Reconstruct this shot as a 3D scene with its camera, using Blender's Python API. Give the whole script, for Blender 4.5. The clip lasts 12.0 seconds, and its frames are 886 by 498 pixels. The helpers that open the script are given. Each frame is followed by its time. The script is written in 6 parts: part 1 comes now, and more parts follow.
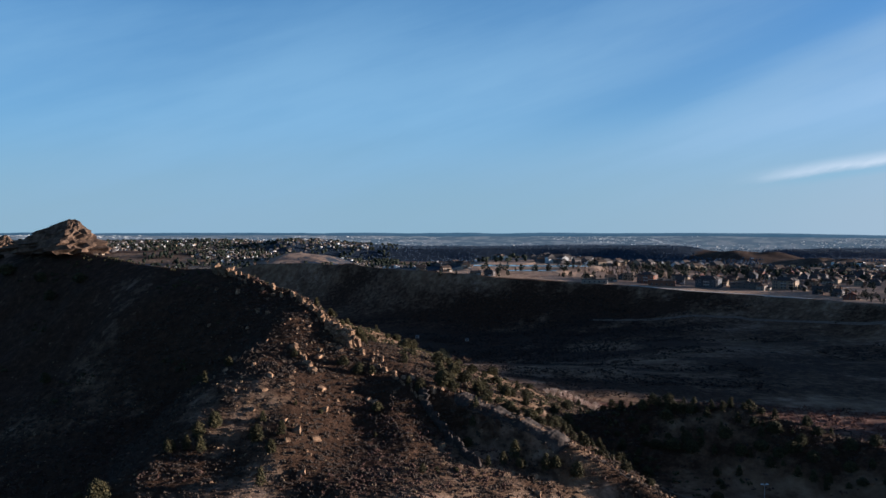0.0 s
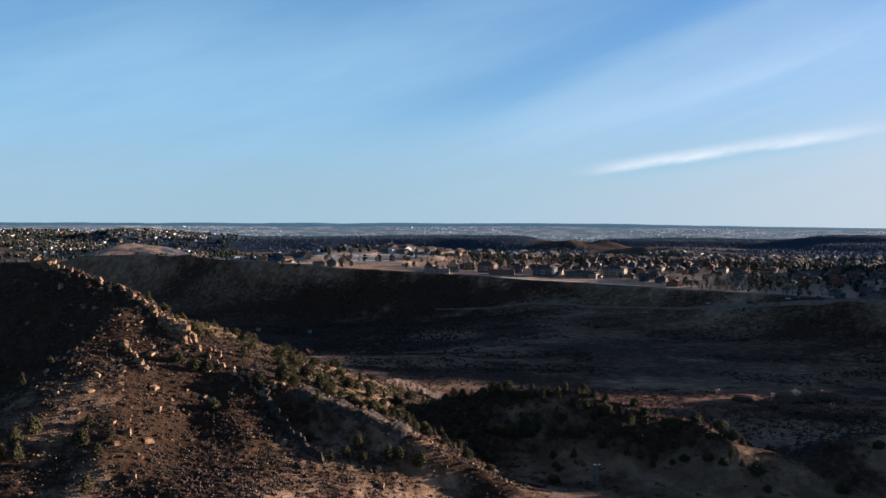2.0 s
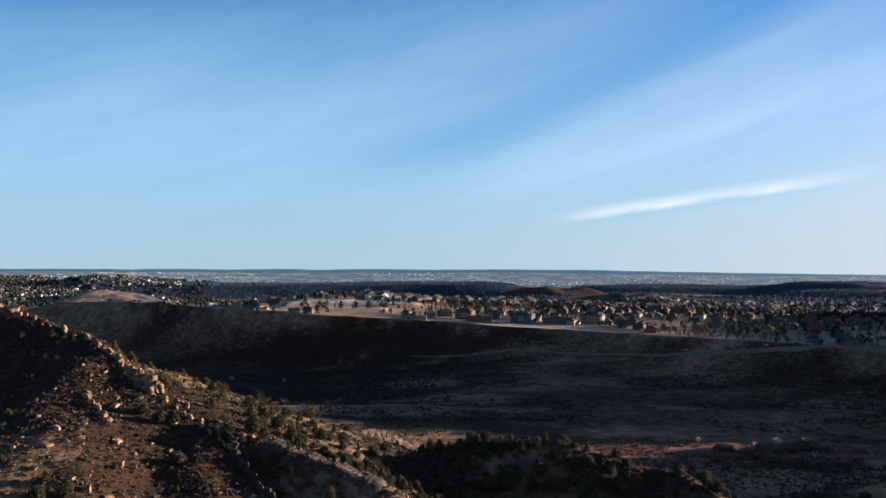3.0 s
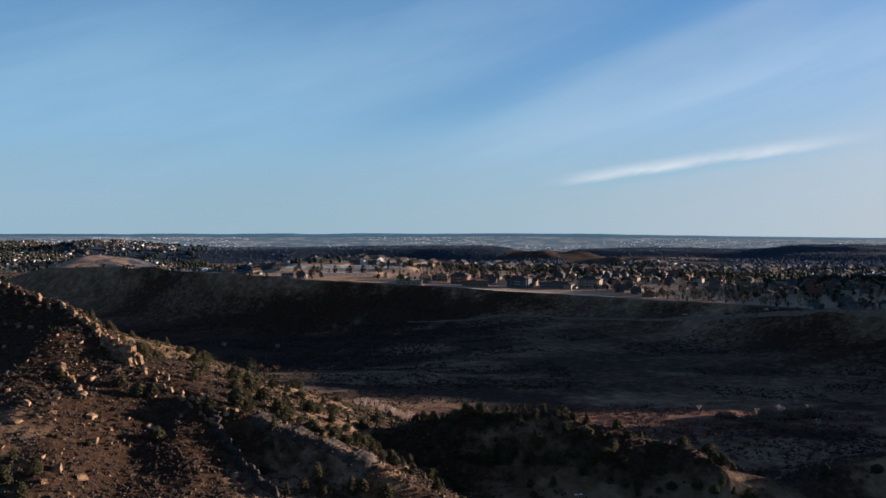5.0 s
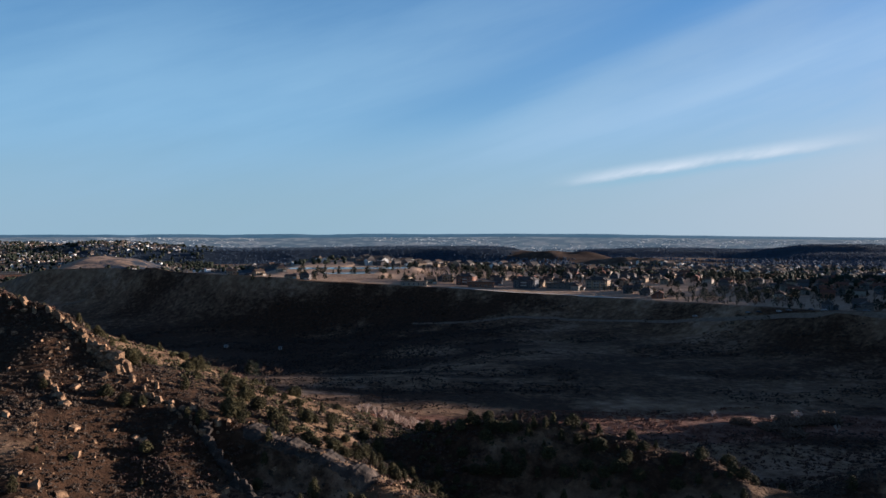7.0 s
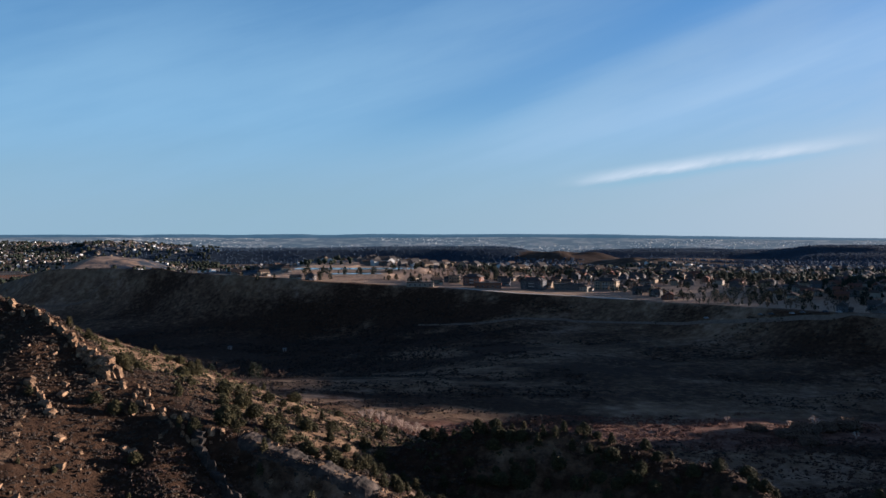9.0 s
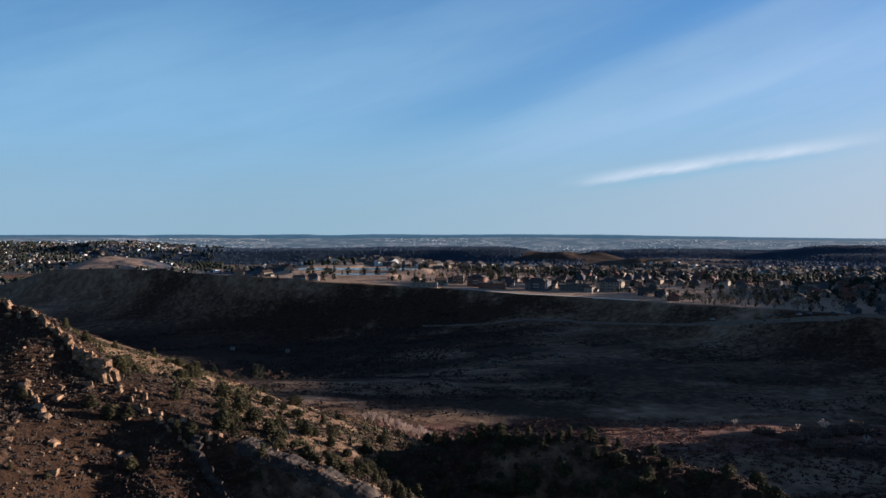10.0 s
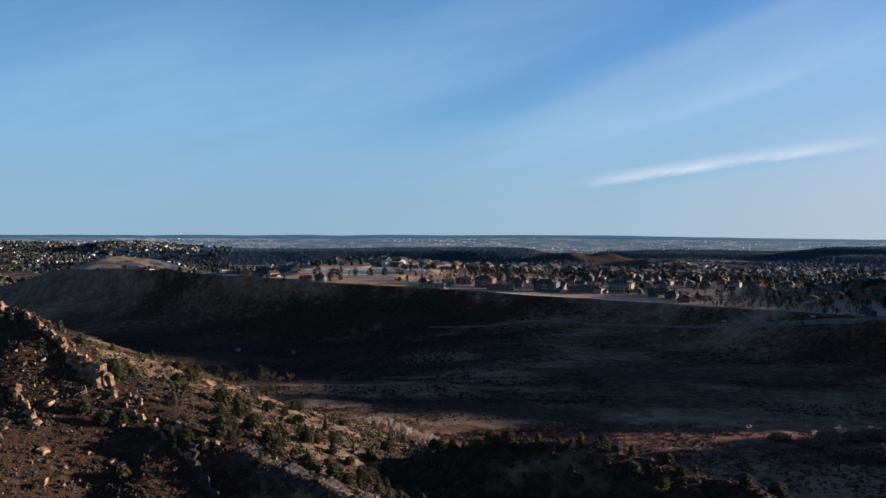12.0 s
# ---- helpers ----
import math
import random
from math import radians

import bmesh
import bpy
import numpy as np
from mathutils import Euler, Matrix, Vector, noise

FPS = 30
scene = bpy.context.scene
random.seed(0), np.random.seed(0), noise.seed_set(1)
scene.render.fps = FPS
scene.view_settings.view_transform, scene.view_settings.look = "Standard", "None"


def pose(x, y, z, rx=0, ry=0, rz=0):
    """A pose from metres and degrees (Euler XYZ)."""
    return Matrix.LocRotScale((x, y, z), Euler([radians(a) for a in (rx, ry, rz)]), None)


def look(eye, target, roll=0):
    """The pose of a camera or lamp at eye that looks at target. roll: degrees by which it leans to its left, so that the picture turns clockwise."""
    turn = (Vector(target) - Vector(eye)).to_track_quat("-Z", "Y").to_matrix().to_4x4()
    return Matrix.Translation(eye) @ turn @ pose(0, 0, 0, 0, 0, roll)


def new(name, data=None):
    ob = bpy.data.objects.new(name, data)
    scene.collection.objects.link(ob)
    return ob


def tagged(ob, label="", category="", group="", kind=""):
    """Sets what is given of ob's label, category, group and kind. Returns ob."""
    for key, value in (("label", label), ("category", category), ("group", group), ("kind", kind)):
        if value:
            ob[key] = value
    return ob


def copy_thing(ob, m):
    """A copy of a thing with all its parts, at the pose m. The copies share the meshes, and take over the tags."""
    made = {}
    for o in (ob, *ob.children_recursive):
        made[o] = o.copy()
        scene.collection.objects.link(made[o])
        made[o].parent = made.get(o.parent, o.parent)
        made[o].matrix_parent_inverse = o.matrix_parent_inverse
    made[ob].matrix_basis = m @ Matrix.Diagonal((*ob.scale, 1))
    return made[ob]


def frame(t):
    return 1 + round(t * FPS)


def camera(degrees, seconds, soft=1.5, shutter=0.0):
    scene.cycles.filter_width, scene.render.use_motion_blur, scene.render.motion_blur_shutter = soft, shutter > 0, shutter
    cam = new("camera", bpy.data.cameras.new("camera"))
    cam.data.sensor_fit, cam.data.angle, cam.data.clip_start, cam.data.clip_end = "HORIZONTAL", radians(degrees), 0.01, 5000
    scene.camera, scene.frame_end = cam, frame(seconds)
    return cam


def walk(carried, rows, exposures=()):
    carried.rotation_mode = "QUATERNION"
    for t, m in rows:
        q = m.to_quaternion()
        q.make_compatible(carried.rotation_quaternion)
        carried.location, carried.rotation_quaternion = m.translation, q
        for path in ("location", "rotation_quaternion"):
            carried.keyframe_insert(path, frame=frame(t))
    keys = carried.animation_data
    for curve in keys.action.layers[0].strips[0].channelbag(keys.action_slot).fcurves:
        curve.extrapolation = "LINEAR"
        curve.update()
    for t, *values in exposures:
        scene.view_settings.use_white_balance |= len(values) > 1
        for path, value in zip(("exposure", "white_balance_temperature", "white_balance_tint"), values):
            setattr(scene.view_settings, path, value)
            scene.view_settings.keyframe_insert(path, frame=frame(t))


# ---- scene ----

# ---- camera ----
cam = camera(54.84, 12.0)
PATH = [
    (0.0, 0.00, 0.00, 100.00, 88.71, -0.00, 9.96),
    (0.1, 0.02, 0.01, 100.01, 88.71, -0.01, 7.11),
    (0.2, 0.04, 0.02, 100.02, 88.71, -0.03, 5.35),
    (0.3, 0.05, 0.03, 100.03, 88.71, -0.04, 4.21),
    (0.4, 0.07, 0.04, 100.05, 88.71, -0.05, 3.45),
    (0.5, 0.09, 0.05, 100.06, 88.71, -0.06, 2.84),
    (0.6, 0.11, 0.03, 100.09, 88.70, -0.06, 2.30),
    (0.7, 0.12, 0.02, 100.12, 88.70, -0.05, 1.85),
    (0.8, 0.14, 0.00, 100.15, 88.69, -0.04, 1.46),
    (0.9, 0.16, -0.01, 100.18, 88.67, -0.04, 1.15),
    (1.0, 0.17, -0.03, 100.21, 88.61, -0.03, 0.92),
    (1.1, 0.17, 0.06, 100.22, 88.48, -0.03, 0.70),
    (1.2, 0.18, 0.15, 100.23, 88.37, -0.04, 0.51),
    (1.3, 0.18, 0.24, 100.23, 86.69, -0.04, 0.36),
    (1.4, 0.18, 0.33, 100.24, 86.63, -0.05, 0.21),
    (1.5, 0.18, 0.42, 100.25, 86.84, -0.05, 0.10),
    (1.6, 0.19, 0.75, 100.27, 87.22, -0.06, -0.04),
    (1.7, 0.19, 1.09, 100.29, 87.54, -0.07, -0.14),
    (1.8, 0.19, 1.42, 100.31, 87.78, -0.08, -0.25),
    (1.9, 0.19, 1.76, 100.33, 87.97, -0.10, -0.39),
    (2.0, 0.19, 2.09, 100.35, 88.05, -0.11, -0.50),
    (2.1, 0.22, 2.59, 100.33, 87.99, -0.11, -0.64),
    (2.2, 0.24, 3.10, 100.31, 87.72, -0.11, -0.79),
    (2.3, 0.27, 3.60, 100.29, 87.59, -0.12, -0.94),
    (2.4, 0.29, 4.10, 100.27, 87.53, -0.12, -1.09),
    (2.5, 0.32, 4.60, 100.25, 87.57, -0.12, -1.24),
    (2.6, 0.38, 5.28, 100.25, 87.72, -0.12, -1.39),
    (2.7, 0.44, 5.96, 100.26, 87.93, -0.12, -1.55),
    (2.8, 0.50, 6.63, 100.26, 88.39, -0.12, -1.70),
    (2.9, 0.56, 7.31, 100.27, 90.51, -0.11, -1.85),
    (3.0, 0.62, 7.98, 100.27, 91.16, -0.11, -2.01),
    (3.1, 0.69, 8.68, 100.28, 90.74, -0.11, -2.07),
    (3.2, 0.76, 9.38, 100.29, 90.26, -0.10, -2.13),
    (3.3, 0.84, 10.08, 100.29, 89.82, -0.09, -2.20),
    (3.4, 0.91, 10.78, 100.30, 89.46, -0.09, -2.26),
    (3.5, 0.98, 11.47, 100.30, 89.21, -0.08, -2.32),
    (3.6, 1.04, 12.21, 100.30, 89.01, -0.08, -2.32),
    (3.7, 1.11, 12.94, 100.30, 88.89, -0.07, -2.31),
    (5.5, 2.24, 26.12, 100.31, 88.74, 0.06, -2.25),
    (6.0, 2.40, 29.54, 100.23, 88.76, 0.07, -2.15),
    (6.5, 2.69, 32.78, 100.19, 88.76, 0.10, -2.03),
    (7.0, 2.98, 36.02, 100.17, 88.77, 0.10, -1.89),
    (9.0, 3.86, 47.42, 100.05, 88.79, 0.06, -1.41),
    (9.5, 4.02, 49.98, 100.06, 88.80, 0.05, -1.27),
    (10.0, 4.28, 52.38, 100.07, 88.81, 0.04, -1.12),
    (10.5, 4.38, 54.82, 100.03, 88.82, -0.00, -0.98),
    (11.0, 4.55, 56.99, 99.98, 88.83, -0.02, -0.84),
    (11.5, 4.70, 59.10, 99.90, 88.85, -0.03, -0.71),
    (12.0, 4.86, 61.13, 99.85, 88.85, -0.05, -0.58),
]
EXPOSURES = [(0.0, 1.10, 5850, 7), (0.5, 1.24, 6000, 8), (1.0, 1.30, 6100, 9), (1.5, 1.27, 6250, 9), (2.0, 1.42, 6450, 10), (2.5, 1.53, 6500, 10), (3.0, 1.53, 6500, 10), (3.7, 1.22, 6500, 10), (6.0, 1.17, 6500, 10),
             (7.0, 1.17, 6200, 9), (9.0, 1.16, 6080, 9), (12.0, 1.16, 6040, 9)]
walk(cam, [(t, pose(*row)) for t, *row in PATH], EXPOSURES)

# ---- sky and sun ----
SUN_AZ, SUN_EL = 76.0, 6.5      # degrees clockwise from +y, and above the horizon
sun_way = Vector((math.sin(radians(SUN_AZ)) * math.cos(radians(SUN_EL)), math.cos(radians(SUN_AZ)) * math.cos(radians(SUN_EL)), math.sin(radians(SUN_EL))))
SKY_STRENGTH = 0.05
SKY_TINT = (0.53, 1.28, 1.70, 1)
HORIZON = (2.75, 4.2, 5.5, 1)      # the pale air low over the plains
HAZE = (2.95, 4.15, 5.05, 1)         # the greyer air right over the horizon
VEIL = (2.65, 4.6, 6.5, 1)         # the sunlit thin cloud
WARM = (6.0, 5.8, 6.1, 1)          # the same air near the sun
SHEET = (4.2, 5.7, 7.5, 1)
WHITE = (5.9, 6.6, 7.5, 1)
OVERHEAD = (0.56, 0.60, 0.80, 1)
STREAK_UP, STREAK_FROM = 1.72, 8.0
world = bpy.data.worlds.new("sky")
scene.world = world
world.use_nodes = True
wt = world.node_tree
wt.nodes.clear()


def math_node(op, a, b=None, c=None):
    n = wt.nodes.new("ShaderNodeMath")
    n.operation = op
    for slot, value in enumerate((a, b, c)):
        if value is None:
            continue
        if isinstance(value, (int, float)):
            n.inputs[slot].default_value = value
        else:
            wt.links.new(value, n.inputs[slot])
    return n.outputs[0]


def span(value, low, high):
    """0 below low, 1 above high, smooth between."""
    n = wt.nodes.new("ShaderNodeMapRange")
    n.interpolation_type = "SMOOTHSTEP"
    n.inputs["From Min"].default_value, n.inputs["From Max"].default_value = low, high
    wt.links.new(value, n.inputs["Value"])
    return n.outputs[0]


def cloud_noise(u, v, scale, detail, rough, shift):
    """Streaks of ice cloud: noise over azimuth u and height v (degrees)."""
    vec = wt.nodes.new("ShaderNodeCombineXYZ")
    wt.links.new(u, vec.inputs[0])
    wt.links.new(v, vec.inputs[1])
    vec.inputs[2].default_value = shift
    n = wt.nodes.new("ShaderNodeTexNoise")
    n.inputs["Scale"].default_value, n.inputs["Detail"].default_value, n.inputs["Roughness"].default_value = scale, detail, rough
    wt.links.new(vec.outputs[0], n.inputs["Vector"])
    return n.outputs[0]


def mix(kind, factor, a, b):
    n = wt.nodes.new("ShaderNodeMix")
    n.data_type, n.blend_type = "RGBA", kind
    for slot, value in ((0, factor), (6, a), (7, b)):
        if isinstance(value, (int, float, tuple)):
            n.inputs[slot].default_value = value
        else:
            wt.links.new(value, n.inputs[slot])
    return n.outputs[2]


sky = wt.nodes.new("ShaderNodeTexSky")
sky.sky_type = "NISHITA"
sky.sun_disc = False
sky.sun_elevation, sky.sun_rotation = radians(SUN_EL), radians(SUN_AZ)
sky.altitude, sky.air_density, sky.dust_density, sky.ozone_density = 1800, 1.0, 0.2, 3.0
where = wt.nodes.new("ShaderNodeTexCoord")
split = wt.nodes.new("ShaderNodeSeparateXYZ")
wt.links.new(where.outputs["Generated"], split.inputs[0])
dx, dy, dz = split.outputs
AZ = math_node("MULTIPLY", math_node("ARCTAN2", dx, dy), 57.2958)
UP = math_node("MULTIPLY", math_node("ARCSINE", dz), 57.2958)
# the thin veil of cloud, drawn out along lines that fall to one side
lean = math_node("ADD", UP, math_node("MULTIPLY", AZ, -0.30))
veil = cloud_noise(math_node("MULTIPLY", AZ, 0.28), lean, 0.085, 4.0, 0.5, 3.1)
wisp = cloud_noise(math_node("MULTIPLY", AZ, 0.10), lean, 0.5, 5.0, 0.55, 7.7)
fleck = cloud_noise(math_node("MULTIPLY", AZ, 0.30), lean, 0.9, 6.0, 0.6, 1.9)
veil = math_node("ADD", math_node("MULTIPLY", veil, 0.72), math_node("ADD", math_node("MULTIPLY", wisp, 0.20), math_node("MULTIPLY", fleck, 0.08)))
CLOUD = math_node("MULTIPLY", math_node("MULTIPLY", math_node("ADD", math_node("MULTIPLY", span(veil, 0.38, 0.62), 0.5), 0.32), 0.95), math_node("SUBTRACT", 1.0, span(UP, 6.0, 24.0)))
# a lane of clear sky slants through the veil, soft above and sharper below
ragged = math_node("MULTIPLY", math_node("SUBTRACT", wisp, 0.5), 3.0)
across = math_node("ADD", math_node("SUBTRACT", math_node("ADD", UP, math_node("MULTIPLY", AZ, -0.42)), 6.0), ragged)
lane = math_node("MULTIPLY", span(across, -2.2, 0.4), math_node("SUBTRACT", 1.0, span(across, 0.8, 6.0)))
lane = math_node("MULTIPLY", lane, span(UP, 3.5, 9.0))
CLOUD = math_node("MULTIPLY", CLOUD, math_node("SUBTRACT", 1.0, math_node("MULTIPLY", lane, 0.85)))
# a paler sheet of ice cloud under the lane
sheet_axis = math_node("SUBTRACT", math_node("ADD", UP, math_node("MULTIPLY", AZ, -0.27)), 3.4)
sheet = math_node("SUBTRACT", 1.0, span(math_node("ABSOLUTE", math_node("ADD", sheet_axis, math_node("MULTIPLY", ragged, 0.5))), 0.0, 3.2))
sheet = math_node("MULTIPLY", math_node("MULTIPLY", sheet, span(AZ, -4.0, 22.0)), math_node("ADD", 0.5, math_node("MULTIPLY", span(wisp, 0.35, 0.68), 0.5)))
# one brighter streak: a sharp lower edge, a frayed upper one, a thin blue gap beneath
axis = math_node("ADD", math_node("SUBTRACT", math_node("ADD", UP, math_node("MULTIPLY", AZ, -0.13)), STREAK_UP), math_node("MULTIPLY", math_node("SUBTRACT", fleck, 0.5), 0.45))
body = math_node("MULTIPLY", span(AZ, STREAK_FROM, STREAK_FROM + 7.0), math_node("SUBTRACT", 1.0, span(AZ, STREAK_FROM + 13.0, STREAK_FROM + 22.0)))
streak = math_node("MULTIPLY", span(axis, -0.25, 0.22), math_node("SUBTRACT", 1.0, span(axis, 0.10, 0.95)))
STREAK = math_node("MULTIPLY", math_node("MULTIPLY", streak, body), math_node("ADD", 0.45, math_node("MULTIPLY", span(fleck, 0.30, 0.65), 0.55)))
gap = math_node("MULTIPLY", math_node("MULTIPLY", span(axis, -0.75, -0.25), math_node("SUBTRACT", 1.0, span(axis, -0.22, 0.0))), body)
CLOUD = math_node("MULTIPLY", CLOUD, math_node("SUBTRACT", 1.0, math_node("MULTIPLY", gap, 0.5)))
clear = mix("MULTIPLY", 1.0, sky.outputs[0], SKY_TINT)
# high overhead, unseen, the blue is greyed and dimmed to set the fill light
clear = mix("MIX", math_node("MULTIPLY", span(UP, 18.0, 50.0), 0.75), clear, OVERHEAD)
low = math_node("SUBTRACT", 1.0, span(math_node("ABSOLUTE", UP), 0.0, 22.0))
# towards the sun the low air and the veil turn warm
sunward = math_node("ADD", math_node("ADD", math_node("MULTIPLY", dx, sun_way[0]), math_node("MULTIPLY", dy, sun_way[1])), math_node("MULTIPLY", dz, sun_way[2]))
sunward = math_node("POWER", math_node("MAXIMUM", sunward, 0.0), 1.95)
clear = mix("MIX", math_node("MULTIPLY", low, 0.55), clear, mix("MIX", sunward, HORIZON, WARM))
whole = mix("MIX", CLOUD, clear, mix("MIX", sunward, VEIL, WARM))
# the lowest air is hazy and nearly grey
haze = math_node("MULTIPLY", math_node("SUBTRACT", 1.0, span(math_node("ABSOLUTE", math_node("ADD", UP, math_node("MULTIPLY", math_node("SUBTRACT", wisp, 0.5), 2.0))), 0.0, 8.0)), math_node("SUBTRACT", 0.75, math_node("MULTIPLY", gap, 0.3)))
whole = mix("MIX", haze, whole, mix("MIX", sunward, HAZE, WARM))
whole = mix("MIX", math_node("MULTIPLY", sheet, 0.42), whole, SHEET)
whole = mix("MIX", STREAK, whole, WHITE)
background = wt.nodes.new("ShaderNodeBackground")
background.inputs["Strength"].default_value = SKY_STRENGTH
wt.links.new(whole, background.inputs[0])
wout = wt.nodes.new("ShaderNodeOutputWorld")
wt.links.new(background.outputs[0], wout.inputs[0])

sun = new("sun", bpy.data.lights.new("sun", "SUN"))
sun.data.energy, sun.data.angle, sun.data.color = 5.0, radians(0.6), (1.0, 0.84, 0.74)
sun.matrix_world = look(sun_way * 500 + Vector((0, 300, 100)), (0, 300, 100))

# ---- materials ----
def material(name, colours, scale=1.0, detail=4.0, rough=0.9, bump=0.0, bump_scale=None, by_piece=0.0, metal=0.0, spec=0.2, fine=None):
    """A surface that wanders between two or three colours in patches of 1/scale metres, with finer grain and relief."""
    m = bpy.data.materials.new(name)
    m.use_nodes = True
    t = m.node_tree
    bsdf = t.nodes["Principled BSDF"]
    bsdf.inputs["Roughness"].default_value, bsdf.inputs["Metallic"].default_value = rough, metal
    bsdf.inputs["Specular IOR Level"].default_value = spec
    where = t.nodes.new("ShaderNodeTexCoord")
    n1 = t.nodes.new("ShaderNodeTexNoise")
    n1.inputs["Scale"].default_value, n1.inputs["Detail"].default_value, n1.inputs["Roughness"].default_value = scale, detail, 0.65
    t.links.new(where.outputs["Object"], n1.inputs["Vector"])
    ramp = t.nodes.new("ShaderNodeValToRGB")
    ramp.color_ramp.elements[0].position, ramp.color_ramp.elements[0].color = 0.32, (*colours[0], 1)
    ramp.color_ramp.elements[1].position, ramp.color_ramp.elements[1].color = 0.68, (*colours[-1], 1)
    if len(colours) == 3:
        ramp.color_ramp.elements.new(0.5).color = (*colours[1], 1)
    t.links.new(n1.outputs["Fac"], ramp.inputs["Fac"])
    colour = ramp.outputs["Color"]
    n2 = t.nodes.new("ShaderNodeTexNoise")
    n2.inputs["Scale"].default_value, n2.inputs["Detail"].default_value = fine or scale * 7.3, 3.0
    t.links.new(where.outputs["Object"], n2.inputs["Vector"])
    grain = t.nodes.new("ShaderNodeMapRange")
    grain.inputs["From Min"].default_value, grain.inputs["From Max"].default_value = 0.25, 0.75
    grain.inputs["To Min"].default_value, grain.inputs["To Max"].default_value = 0.72, 1.28
    t.links.new(n2.outputs["Fac"], grain.inputs["Value"])
    value = grain.outputs[0]
    if by_piece:
        info = t.nodes.new("ShaderNodeObjectInfo")
        island = t.nodes.new("ShaderNodeNewGeometry")
        total = t.nodes.new("ShaderNodeMath")
        total.operation = "ADD"
        t.links.new(info.outputs["Random"], total.inputs[0])
        t.links.new(island.outputs["Random Per Island"], total.inputs[1])
        spread = t.nodes.new("ShaderNodeMapRange")
        spread.inputs["From Max"].default_value = 2.0
        spread.inputs["To Min"].default_value, spread.inputs["To Max"].default_value = 1 - by_piece, 1 + by_piece
        t.links.new(total.outputs[0], spread.inputs["Value"])
        times = t.nodes.new("ShaderNodeMath")
        times.operation = "MULTIPLY"
        t.links.new(value, times.inputs[0])
        t.links.new(spread.outputs[0], times.inputs[1])
        value = times.outputs[0]
    scaled = t.nodes.new("ShaderNodeVectorMath")
    scaled.operation = "SCALE"
    t.links.new(colour, scaled.inputs[0])
    t.links.new(value, scaled.inputs["Scale"])
    t.links.new(scaled.outputs[0], bsdf.inputs["Base Color"])
    if bump:
        n3 = t.nodes.new("ShaderNodeTexNoise")
        n3.inputs["Scale"].default_value, n3.inputs["Detail"].default_value = bump_scale or scale * 3, 6.0
        t.links.new(where.outputs["Object"], n3.inputs["Vector"])
        relief = t.nodes.new("ShaderNodeBump")
        relief.inputs["Strength"].default_value, relief.inputs["Distance"].default_value = 1.0, bump
        t.links.new(n3.outputs["Fac"], relief.inputs["Height"])
        t.links.new(relief.outputs[0], bsdf.inputs["Normal"])
    return m


